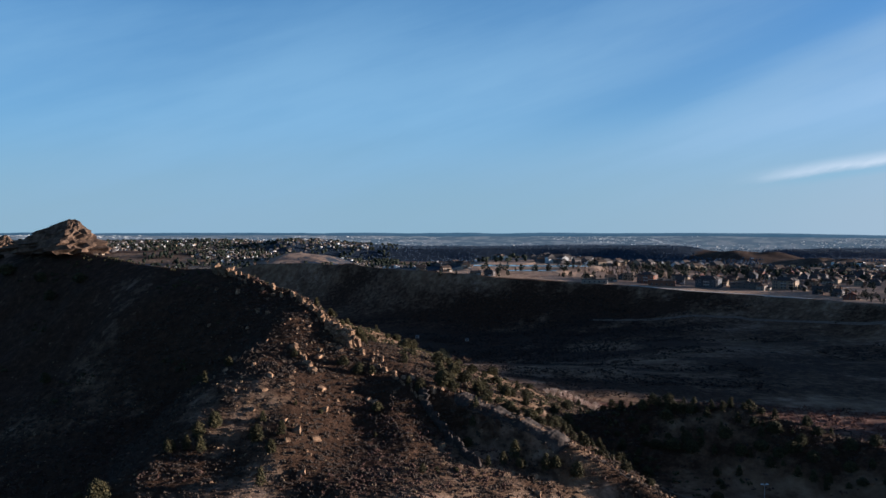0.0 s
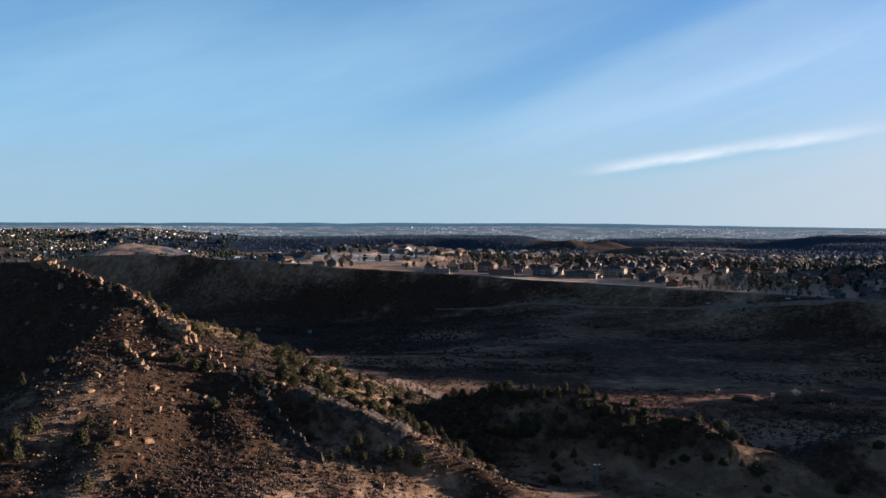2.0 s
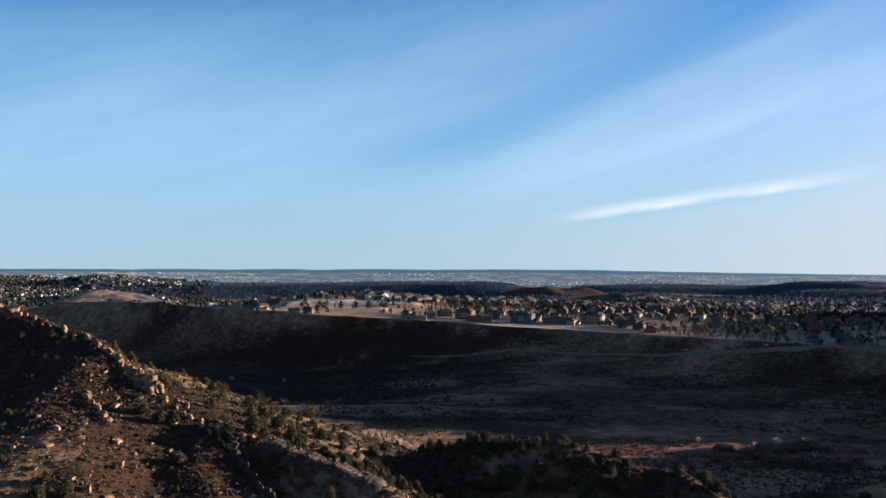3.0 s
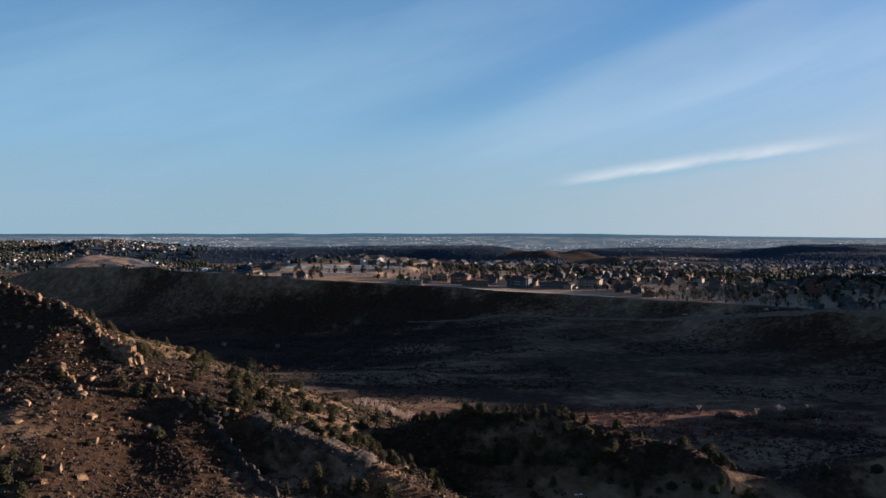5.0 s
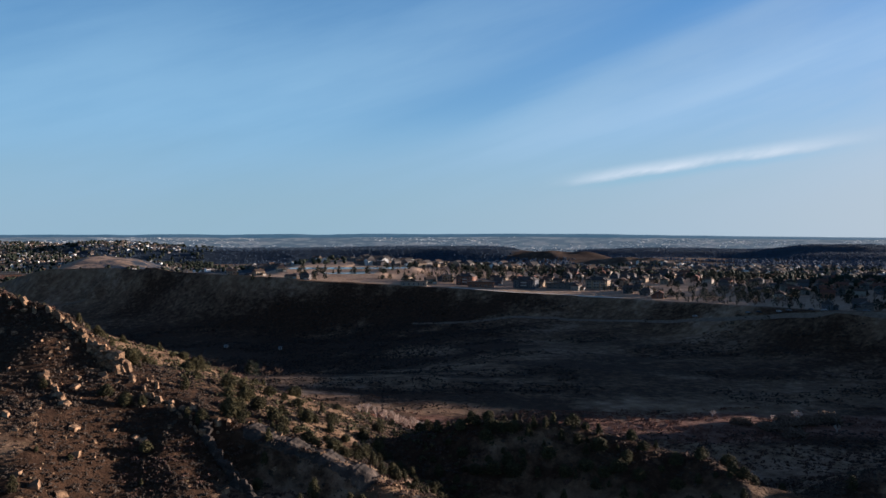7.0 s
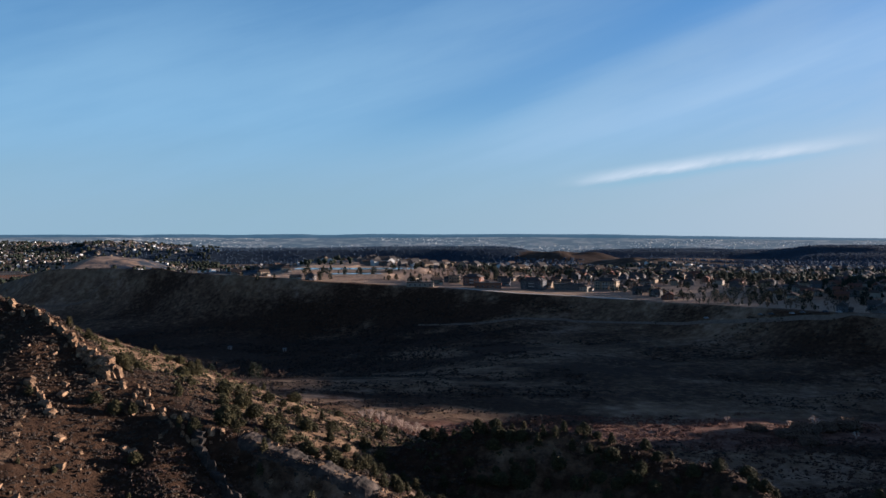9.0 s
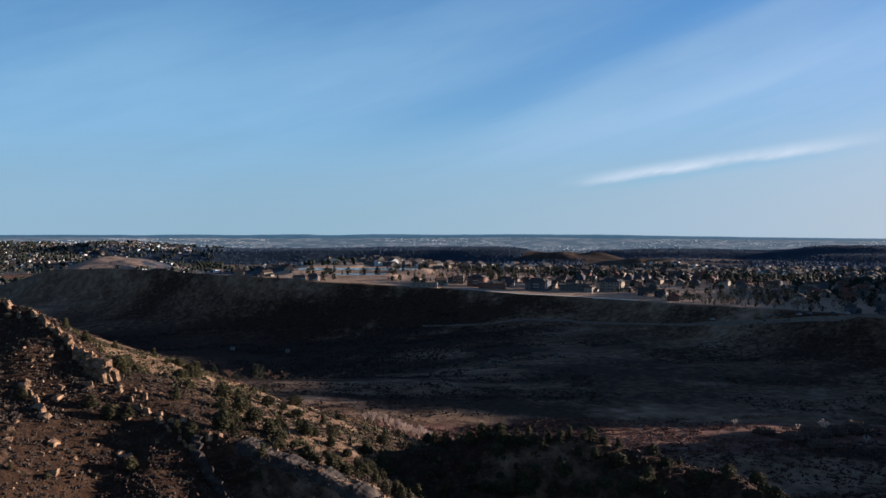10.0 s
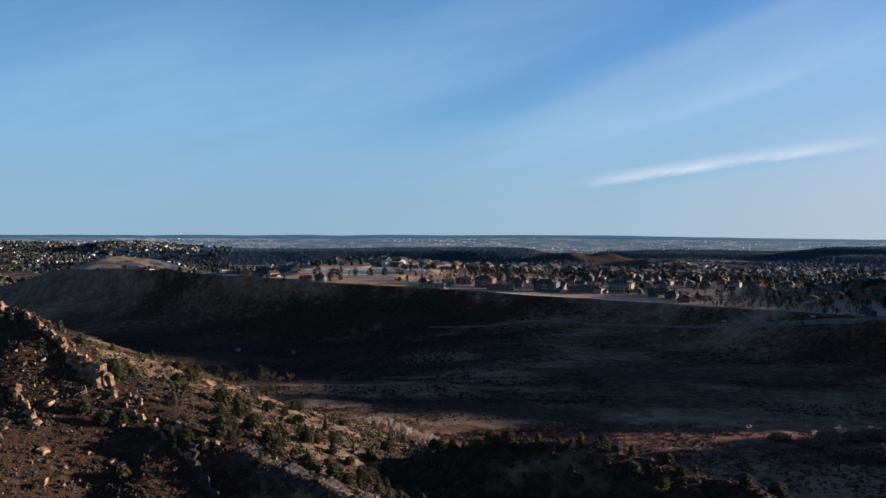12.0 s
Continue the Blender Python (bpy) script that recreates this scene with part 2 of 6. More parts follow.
def ground_material():
    """Dry grass, bare reddish soil, low scrub and haze-blued far woods, mixed by the cover attribute."""
    m = bpy.data.materials.new("dry_hillside")
    m.use_nodes = True
    t = m.node_tree
    bsdf = t.nodes["Principled BSDF"]
    bsdf.inputs["Roughness"].default_value, bsdf.inputs["Specular IOR Level"].default_value = 0.95, 0.1
    where = t.nodes.new("ShaderNodeTexCoord")

    def noise_at(scale, detail=5.0, rough=0.6):
        n = t.nodes.new("ShaderNodeTexNoise")
        n.inputs["Scale"].default_value, n.inputs["Detail"].default_value, n.inputs["Roughness"].default_value = scale, detail, rough
        t.links.new(where.outputs["Object"], n.inputs["Vector"])
        return n.outputs["Fac"]

    def ramp(value, *stops):
        r = t.nodes.new("ShaderNodeValToRGB")
        e = r.color_ramp.elements
        while len(e) < len(stops):
            e.new(0.5)
        for element, (place, colour) in zip(e, stops):
            element.position, element.color = place, (*colour, 1)
        t.links.new(value, r.inputs["Fac"])
        return r.outputs["Color"]

    def blend(value, a, b):
        n = t.nodes.new("ShaderNodeMix")
        n.data_type = "RGBA"
        t.links.new(value, n.inputs[0])
        t.links.new(a, n.inputs[6])
        t.links.new(b, n.inputs[7])
        return n.outputs[2]

    def sharpen(mask, noise, low, high):
        """A mask broken up by noise, so that patches get ragged edges."""
        add = t.nodes.new("ShaderNodeMath")
        add.operation = "ADD"
        t.links.new(mask, add.inputs[0])
        t.links.new(noise, add.inputs[1])
        r = t.nodes.new("ShaderNodeMapRange")
        r.inputs["From Min"].default_value, r.inputs["From Max"].default_value = low, high
        t.links.new(add.outputs[0], r.inputs["Value"])
        return r.outputs[0]

    cover = t.nodes.new("ShaderNodeAttribute")
    cover.attribute_name = "cover"
    parts = t.nodes.new("ShaderNodeSeparateColor")
    t.links.new(cover.outputs["Color"], parts.inputs[0])
    scrub, soil, wood = parts.outputs
    grass = ramp(noise_at(0.09, 8.0, 0.7), (0.30, (0.088, 0.049, 0.029)), (0.5, (0.19, 0.115, 0.068)), (0.72, (0.36, 0.235, 0.14)))
    earth = ramp(noise_at(0.25, 8.0, 0.7), (0.3, (0.25, 0.155, 0.103)), (0.7, (0.52, 0.36, 0.25)))
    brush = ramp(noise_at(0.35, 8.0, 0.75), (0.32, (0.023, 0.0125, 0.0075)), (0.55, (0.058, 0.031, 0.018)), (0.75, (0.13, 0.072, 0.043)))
    # far woods, their base colour blued for haze
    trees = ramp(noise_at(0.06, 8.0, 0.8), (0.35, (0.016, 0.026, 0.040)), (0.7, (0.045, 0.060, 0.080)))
    colour = blend(sharpen(soil, noise_at(0.12, 6.0), 0.75, 1.15), grass, earth)
    colour = blend(sharpen(scrub, noise_at(0.22, 7.0, 0.7), 0.80, 1.12), colour, brush)
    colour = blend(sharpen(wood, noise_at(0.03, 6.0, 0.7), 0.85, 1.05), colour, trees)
    willow = ramp(noise_at(0.16, 8.0, 0.7), (0.32, (0.075, 0.034, 0.024)), (0.5, (0.17, 0.085, 0.058)), (0.72, (0.31, 0.18, 0.125)))
    colour = blend(sharpen(cover.outputs["Alpha"], noise_at(0.10, 6.0), 0.75, 1.1), colour, willow)
    t.links.new(colour, bsdf.inputs["Base Color"])
    relief = t.nodes.new("ShaderNodeBump")
    relief.inputs["Strength"].default_value, relief.inputs["Distance"].default_value = 1.0, 0.9
    t.links.new(noise_at(0.45, 9.0, 0.7), relief.inputs["Height"])
    t.links.new(relief.outputs[0], bsdf.inputs["Normal"])
    return m


M_GROUND = ground_material()
M_ROCK = material("sandstone", [(0.055, 0.034, 0.023), (0.23, 0.136, 0.078), (0.44, 0.28, 0.162)], 0.9, 8, 0.92, 0.35, 1.8, 0.45)
# slab sandstone, base colour darkened to match its shaded faces
M_GREY_ROCK = material("darkened_sandstone", [(0.028, 0.023, 0.020), (0.055, 0.043, 0.036), (0.14, 0.10, 0.075)], 0.3, 8, 0.92, 0.35, 0.7, 0.15)
M_CRAG = material("dark_sandstone", [(0.05, 0.031, 0.021), (0.11, 0.068, 0.044), (0.22, 0.14, 0.09)], 0.35, 6, 0.92, 0.3, 1.2, 0.25)
M_JUNIPER = material("juniper_needles", [(0.018, 0.018, 0.009), (0.048, 0.042, 0.018), (0.10, 0.076, 0.032)], 0.8, 4, 0.85, 0, None, 0.35)
M_PINE = material("pine_needles", [(0.009, 0.014, 0.009), (0.022, 0.026, 0.014)], 0.6, 4, 0.85, 0, None, 0.3)
M_BARK = material("bark", [(0.07, 0.05, 0.035), (0.16, 0.115, 0.08)], 3.0, 5, 0.95, 0.03)
M_PALE_BARK = material("pale_cottonwood_bark", [(0.40, 0.31, 0.25), (0.62, 0.50, 0.41)], 2.0, 5, 0.95, 0, None, 0.2)
M_SAGE = material("sagebrush", [(0.032, 0.024, 0.018), (0.092, 0.066, 0.049)], 0.5, 4, 0.95, 0, None, 0.6)
M_THICKET = material("dark_thicket", [(0.020, 0.015, 0.012), (0.045, 0.034, 0.026)], 0.2, 4, 0.95, 0, None, 0.5)
M_RED_BRUSH = material("red_willow_brush", [(0.075, 0.034, 0.024), (0.20, 0.092, 0.062)], 0.3, 4, 0.95, 0, None, 0.45)
M_OAK = material("leafless_scrub_oak", [(0.042, 0.024, 0.018), (0.105, 0.058, 0.042)], 0.4, 4, 0.95, 0, None, 0.5)
M_TUFT = material("dry_grass_tufts", [(0.15, 0.105, 0.06), (0.30, 0.21, 0.12)], 0.4, 4, 0.95, 0, None, 0.35)
M_BROWN_TWIGS = material("brown_twigs", [(0.10, 0.062, 0.042), (0.20, 0.13, 0.09)], 0.6, 4, 0.95, 0, None, 0.3)
M_TRACK = material("dirt_track", [(0.11, 0.072, 0.048), (0.21, 0.142, 0.096)], 0.3, 5, 0.95, 0.05, 2.0)
M_ROAD = material("pale_dirt_road", [(0.13, 0.094, 0.070), (0.23, 0.17, 0.125)], 0.3, 5, 0.95, 0.05, 2.0)
# base colour raised to stand for sun on the rim's verge
M_PALE_PATH = material("bright_verge", [(0.42, 0.34, 0.27), (0.62, 0.52, 0.43)], 0.2, 5, 0.95, 0.04, 2.0)
M_GALVANISED = material("galvanised_steel", [(0.32, 0.33, 0.34), (0.45, 0.46, 0.47)], 3.0, 3, 0.45, 0, None, 0, 0.8, 0.5)
M_LAMP_HEAD = material("white_painted_metal", [(0.6, 0.6, 0.58), (0.78, 0.78, 0.76)], 4.0, 3, 0.5)
M_WATER = material("reservoir_water", [(0.02, 0.035, 0.045), (0.03, 0.045, 0.055)], 0.05, 3, 0.12, 0.02, 0.6, 0, 0.0, 0.5)
WALLS = [material("stucco_" + n, [tuple(v * 0.8 for v in c), c], 0.4, 4, 0.9, 0, None, 0.2) for n, c in
         (("tan", (0.34, 0.25, 0.17)), ("grey", (0.15, 0.128, 0.115)), ("brick", (0.24, 0.11, 0.07)), ("white", (0.34, 0.28, 0.22)), ("blue_grey", (0.10, 0.10, 0.11)))]
ROOFS = [material("shingles_" + n, [tuple(v * 0.7 for v in c), c], 0.6, 5, 0.9, 0, None, 0.25) for n, c in
         (("brown", (0.085, 0.058, 0.045)), ("grey", (0.075, 0.064, 0.06)), ("red", (0.15, 0.066, 0.048)))]
M_PANE = material("window_glass", [(0.02, 0.024, 0.03), (0.035, 0.04, 0.045)], 0.2, 2, 0.45, 0, None, 0, 0.0, 0.3)
M_TRIM = material("painted_trim", [(0.30, 0.27, 0.23), (0.42, 0.39, 0.35)], 0.8, 3, 0.8)
# far trees, base colour bluer and lighter to stand for haze
M_HAZE_WOODS = material("haze_blue_woods", [(0.030, 0.048, 0.074), (0.046, 0.070, 0.104)], 0.05, 4, 0.9, 0, None, 0.1)


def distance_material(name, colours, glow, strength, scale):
    """The far plains and hills: fields, towns and woods in faint bands, the evening haze added as emission."""
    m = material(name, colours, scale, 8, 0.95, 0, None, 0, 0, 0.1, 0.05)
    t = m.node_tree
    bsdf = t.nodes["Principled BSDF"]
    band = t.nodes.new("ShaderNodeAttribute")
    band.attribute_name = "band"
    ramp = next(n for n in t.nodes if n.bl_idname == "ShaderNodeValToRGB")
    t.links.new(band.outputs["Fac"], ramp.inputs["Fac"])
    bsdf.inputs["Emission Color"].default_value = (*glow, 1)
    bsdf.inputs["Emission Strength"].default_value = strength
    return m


M_DISTANCE = distance_material("plains_haze_glow", [(0.05, 0.06, 0.075), (0.10, 0.105, 0.11), (0.21, 0.185, 0.165)], (0.50, 0.76, 1.0), 0.052, 0.006)
M_FAR_HILLS = distance_material("hills_haze_glow", [(0.02, 0.03, 0.04), (0.04, 0.05, 0.06)], (0.24, 0.62, 1.0), 0.068, 0.004)
# whitened base colour stands for sun on far buildings
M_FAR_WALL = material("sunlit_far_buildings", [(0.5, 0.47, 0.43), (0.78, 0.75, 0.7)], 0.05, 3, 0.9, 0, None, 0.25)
M_CAR = [material("car_paint_" + n, [k, tuple(v * 1.15 for v in k)], 1.0, 2, 0.55, 0, None, 0, 0.0, 0.3) for n, k in (("white", (0.40, 0.40, 0.39)), ("silver", (0.16, 0.165, 0.17)), ("dark", (0.05, 0.06, 0.08)))]
M_TYRE = material("rubber", [(0.02, 0.02, 0.02), (0.035, 0.035, 0.035)], 4.0, 3, 0.9)
M_TIN = material("weathered_sheet_metal", [(0.10, 0.10, 0.10), (0.17, 0.168, 0.16)], 0.8, 3, 0.6, 0, None, 0, 0.2, 0.3)

# ---- lie of the land ----
EYE = 100.0        # heights below are counted from the level of the flight


def hash01(i, j, seed):
    h = (i.astype(np.int64) * 374761393 + j.astype(np.int64) * 668265263 + seed * 974634777) & 0xFFFFFFFF
    h = ((h ^ (h >> 13)) * 1274126177) & 0xFFFFFFFF
    return ((h ^ (h >> 16)) & 0xFFFF) / 65535.0


def value_noise(x, y, seed):
    i, j = np.floor(x), np.floor(y)
    u, v = x - i, y - j
    u, v = u * u * (3 - 2 * u), v * v * (3 - 2 * v)
    i, j = i.astype(np.int64), j.astype(np.int64)
    a, b, c, d = hash01(i, j, seed), hash01(i + 1, j, seed), hash01(i, j + 1, seed), hash01(i + 1, j + 1, seed)
    return (a * (1 - u) + b * u) * (1 - v) + (c * (1 - u) + d * u) * v - 0.5


def fbm(x, y, size, octaves=4, seed=1):
    total, gain, step = 0.0, 1.0, 1.0 / size
    for k in range(octaves):
        total = total + gain * value_noise(x * step + 17.3 * k, y * step - 9.1 * k, seed + k)
        gain, step = gain * 0.5, step * 2.03
    return total


def smooth(a, b, v):
    t = np.clip((v - a) / (b - a), 0, 1)
    return t * t * (3 - 2 * t)


def along(line, x, y):
    """Nearest place on a polyline of (x, y, z): distance (positive on the left of its run), its z, its length up to there."""
    best = np.full(x.shape, 1e9)
    signed, height_there, run = np.zeros_like(x), np.zeros_like(x), np.zeros_like(x)
    start = 0.0
    for (ax, ay, az), (bx, by, bz) in zip(line, line[1:]):
        dx, dy = bx - ax, by - ay
        size = math.hypot(dx, dy)
        t = np.clip(((x - ax) * dx + (y - ay) * dy) / size**2, 0, 1)
        px, py = x - ax - t * dx, y - ay - t * dy
        dist = np.hypot(px, py)
        near = dist < best
        side = np.where(dx * (y - ay) - dy * (x - ax) >= 0, 1.0, -1.0)
        best = np.where(near, dist, best)
        signed = np.where(near, dist * side, signed)
        height_there = np.where(near, az + t * (bz - az), height_there)
        run = np.where(near, start + t * size, run)
        start += size
    return signed, height_there, run


def smax(a, b, k):
    """Larger of two heights, rounded over about k metres."""
    h = np.clip(0.5 + 0.5 * (a - b) / k, 0, 1)
    return b + (a - b) * h + k * h * (1 - h)


# the crest of the hogback, in metres along its strike from the tip: sideways place and height
STRIKE, ACROSS = (-0.902, 0.431), (0.431, 0.902)
CREST_RUN = [20, 47, 85, 102, 117, 154, 190, 198, 205, 210, 216, 224, 237, 254, 274, 293, 324, 384, 474, 650, 1000]
CREST_SIDE = [250, 243, 233, 228, 223, 219, 223, 224, 224, 225, 225, 226, 226, 226, 226, 227, 227, 229, 228, 235, 260]
CREST_TOP = [-97, -89, -76, -67.5, -59.5, -49.5, -40, -38.3, -35.2, -32, -28, -24.6, -21.8, -17.8, -15.6, -16.2, -14.8, -9, -11, -16, -30]
# the rim of the tableland with the houses
RIM = [(-1500, 1500, -80), (-700, 1330, -82), (-600, 1255, -76), (-530, 1200, -60), (-470, 1150, -48), (-392, 1110, -45), (-320, 1062, -46), (-250, 1022, -48), (-185, 990, -50), (-100, 965, -54),
       (14, 935, -59), (100, 905, -62), (171, 880, -64), (250, 790, -64), (320, 665, -61), (400, 600, -56), (620, 560, -51), (1500, 520, -48)]
PONDS = [(-82, 1148, 78, 24, -48.2), (-76, 1058, 32, 13, -50.3)]      # middle, half sizes, level
# tops of the unseen rises that block the sun, by lane along its rays
SUN_BLOCK_LANE = [-300, 200, 228, 240, 268, 275, 284, 312, 352, 367, 382, 389, 411, 417, 423, 445, 466, 500, 518, 585, 640, 690, 740, 765, 785, 834, 846, 890, 950, 1000, 1060, 1600]
SUN_BLOCK_TOP = [-42, -38, -34, -34, -37, -36, -29, -23, -18, -20, -32, -72, -74, -60, -44, -42, -40, -31, -20, -14, -22, -25, -25, -20, -11, -1, 6, 14, 27, 27, 20, -40]
KNOLL = [(-22, 326, -77), (-8, 316, -69), (5, 311, -65), (26, 305, -59.5), (47, 299, -60.5), (63, 291, -63), (76, 287, -65.5), (88, 279, -67.5), (97, 268, -70.5), (117, 266, -75), (142, 277, -70), (220, 285, -65)]


def land(x, y):
    x, y = np.asarray(x, float), np.asarray(y, float)
    # the valley floor
    z = -89 - 0.030 * np.clip(x, -60, 250) + 0.004 * np.clip(-60 - x, 0, 400) - 13 * smooth(530, 660, y) * smooth(110, -40, x) - 9 * smooth(600, 700, y) * smooth(0, -100, x) + 2.5 * fbm(x, y, 90, 4, 3)
    z = z + 11 * smooth(350, 270, y + 0.12 * x) * smooth(-60, 20, x) + 3 * smooth(260, 120, y) + 18 * smooth(0, -500, y) + 60 * smooth(-300, -1500, y)
    # hummocks along the creek
    z = z + 2.6 * fbm(x, y * 1.5, 34, 4, 44) * smooth(60, 25, np.abs(y - 428 - 0.12 * x)) * smooth(-80, -20, x)
    # the tableland
    d, top, run = along(RIM, x + 12 * fbm(x, y, 120, 3, 11), y + 12 * fbm(x, y, 120, 3, 12))
    back = np.maximum(d, 0)
    top = top + 4 * smooth(0, 260, back) * smooth(-150, 0, x) - 16 * smooth(-5, 75, back) * smooth(-150, -230, x) + 2.0 * fbm(x, y, 160, 3, 14)
    gully = 6 * np.abs(fbm(x, y, 75, 3, 15)) * smooth(-230, -120, d) * smooth(-10, -60, d)
    face = np.clip((d + 240) / 240, 0, 1)
    mesa = z + (top - z) * (0.13 * face + 0.87 * face**7) - gully
    # unseen rises beside the view, added to shade the valley; a gap lights the creek
    lane = y - 0.249 * x
    sun_block = np.interp(lane, SUN_BLOCK_LANE, SUN_BLOCK_TOP)
    outer = np.maximum(0.58 * np.maximum(y, 0) + 34, 330)
    rise = smooth(0, 95, x - outer)
    mesa = mesa + (np.maximum(sun_block - mesa, 0) - np.maximum(mesa - sun_block, 0) * smooth(372, 380, lane) * smooth(424, 416, lane)) * rise * smooth(1500, 1100, x) * smooth(-300, 0, y)
    # the plains behind it, with a hillside town on one side
    dist = np.hypot(x, y)
    az = np.degrees(np.arctan2(x, y))
    plain = -95 + 8 * fbm(x, y, 500, 3, 20)
    town = smooth(-13, -24, az) * (46 * smooth(1700, 3600, dist)) + smooth(-16, -26, az) * 6
    plain = plain + town
    out = smooth(330, 900, back)
    z = mesa + (plain - mesa) * out
    # low bare hills at the feet of the far tablelands, a pale mound below the rim
    for hx, hy, wide, deep, tall in ((430, 2740, 95, 160, 30), (560, 2690, 70, 120, 15), (646, 2363, 80, 130, 19), (560, 2420, 50, 90, 10), (-376, 1073, 13, 9, 7.5), (-316, 1054, 20, 9, 5.0), (-207, 990, 14, 7, 3.5)):
        z = z + tall * np.exp(-(((x - hx) / wide) ** 2 + ((y - hy) / deep) ** 2)) * (1 + 0.5 * fbm(x, y, 60, 3, 46))
    bare = 27 * np.exp(-(((x + 725) / 92) ** 4 + ((y - 2130) / 150) ** 2)) * (1 - 0.0016 * (x + 735))
    z = z + bare
    # wooded tablelands far out
    for c_az, w_az, r0, lift, seed in ((-7, 15.5, 2650, 34, 31), (21, 11, 3150, 21, 33), (32, 10, 2900, 20, 35)):
        wobble = 90 * fbm(x, y, 420, 3, seed)
        side = smooth(w_az, w_az - 3.5, np.abs(az - c_az + 3 * fbm(x, y, 300, 2, seed + 1)))
        z = z + lift * side * smooth(r0, r0 + 170, dist + wobble) * smooth(r0 + 900, r0 + 500, dist)
    # the far plain is squeezed and ramped up to meet the horizon in view
    z = z + (-27 - 14 * smooth(5, 30, az) - z) * smooth(3650, 4850, dist)
    z = z + 6 * fbm(x, y, 700, 2, 41) * smooth(3600, 4300, dist) * smooth(4900, 4650, dist)
    # level ground of the two ponds
    for px, py, half_x, half_y, level in PONDS:
        pad = smooth(half_x + 25, half_x + 4, np.abs(x - px)) * smooth(half_y + 25, half_y + 4, np.abs(y - py))
        z = z + (level - 0.3 - z) * pad
    # the hogback: a rough face on one side, a long dip slope on the other
    wx, wy = x + 6 * fbm(x, y, 30, 3, 51), y + 6 * fbm(x, y, 30, 3, 52)
    run, side = wx * STRIKE[0] + wy * STRIKE[1], wx * ACROSS[0] + wy * ACROSS[1]
    d = side - np.interp(run, CREST_RUN, CREST_SIDE)
    far, near = np.maximum(d, 0), np.maximum(-d, 0)
    left = smooth(192, 240, run)
    crest = np.interp(run, CREST_RUN, CREST_TOP)
    shelf = smooth(75, 95, run) * smooth(165, 140, run)
    slope = crest - (0.20 + 0.33 * left) * near - 0.12 * (1 - left) * np.maximum(near - 60, 0) - 8.0 * shelf * smooth(0, 8, near) + 7.5 * shelf * smooth(18, 60, near)
    dip = crest - (0.25 + 0.08 * smooth(185, 240, run) + 0.24 * smooth(150, 112, run)) * far - 0.12 * np.maximum(far - 90, 0) - 4.2 * smooth(0, 16, far) * smooth(196, 208, run) * smooth(310, 265, run)
    ridge = np.where(d < 0, slope, dip)
    ridge = ridge + 2.5 * np.exp(-(((x + 100) / 20) ** 2 + ((y - 236) / 20) ** 2)) - 6.5 * np.exp(-(((x + 67) / 12) ** 2 + ((y - 236) / 26) ** 2))
    ridge = ridge + (3.4 - 1.4 * left) * fbm(x, y, 36, 5, 55) * smooth(0, 14, np.abs(d))
    # the hollow beyond the spur that runs down from the outcrop
    spur = np.interp(y, [180, 212, 245, 286, 330], [-106, -109, -111, -92, -92])
    ridge = ridge - 13 * smooth(3, 38, spur - x) * smooth(12, 55, near) * smooth(175, 200, y)
    z = smax(z, ridge, 5)
    # the wooded knoll and the low mound beside it
    d, crest, run = along(KNOLL, x + 9 * fbm(x, y, 35, 3, 61), y + 9 * fbm(x, y, 35, 3, 62))
    z = smax(z, crest - np.where(d < 0, 0.66, 0.42) * (np.sqrt(d * d + 9) - 3) + 2.0 * fbm(x, y, 28, 4, 65), 5)
    return z + EYE


def ground_z(x, y):
    return float(land(np.array([x]), np.array([y]))[0])


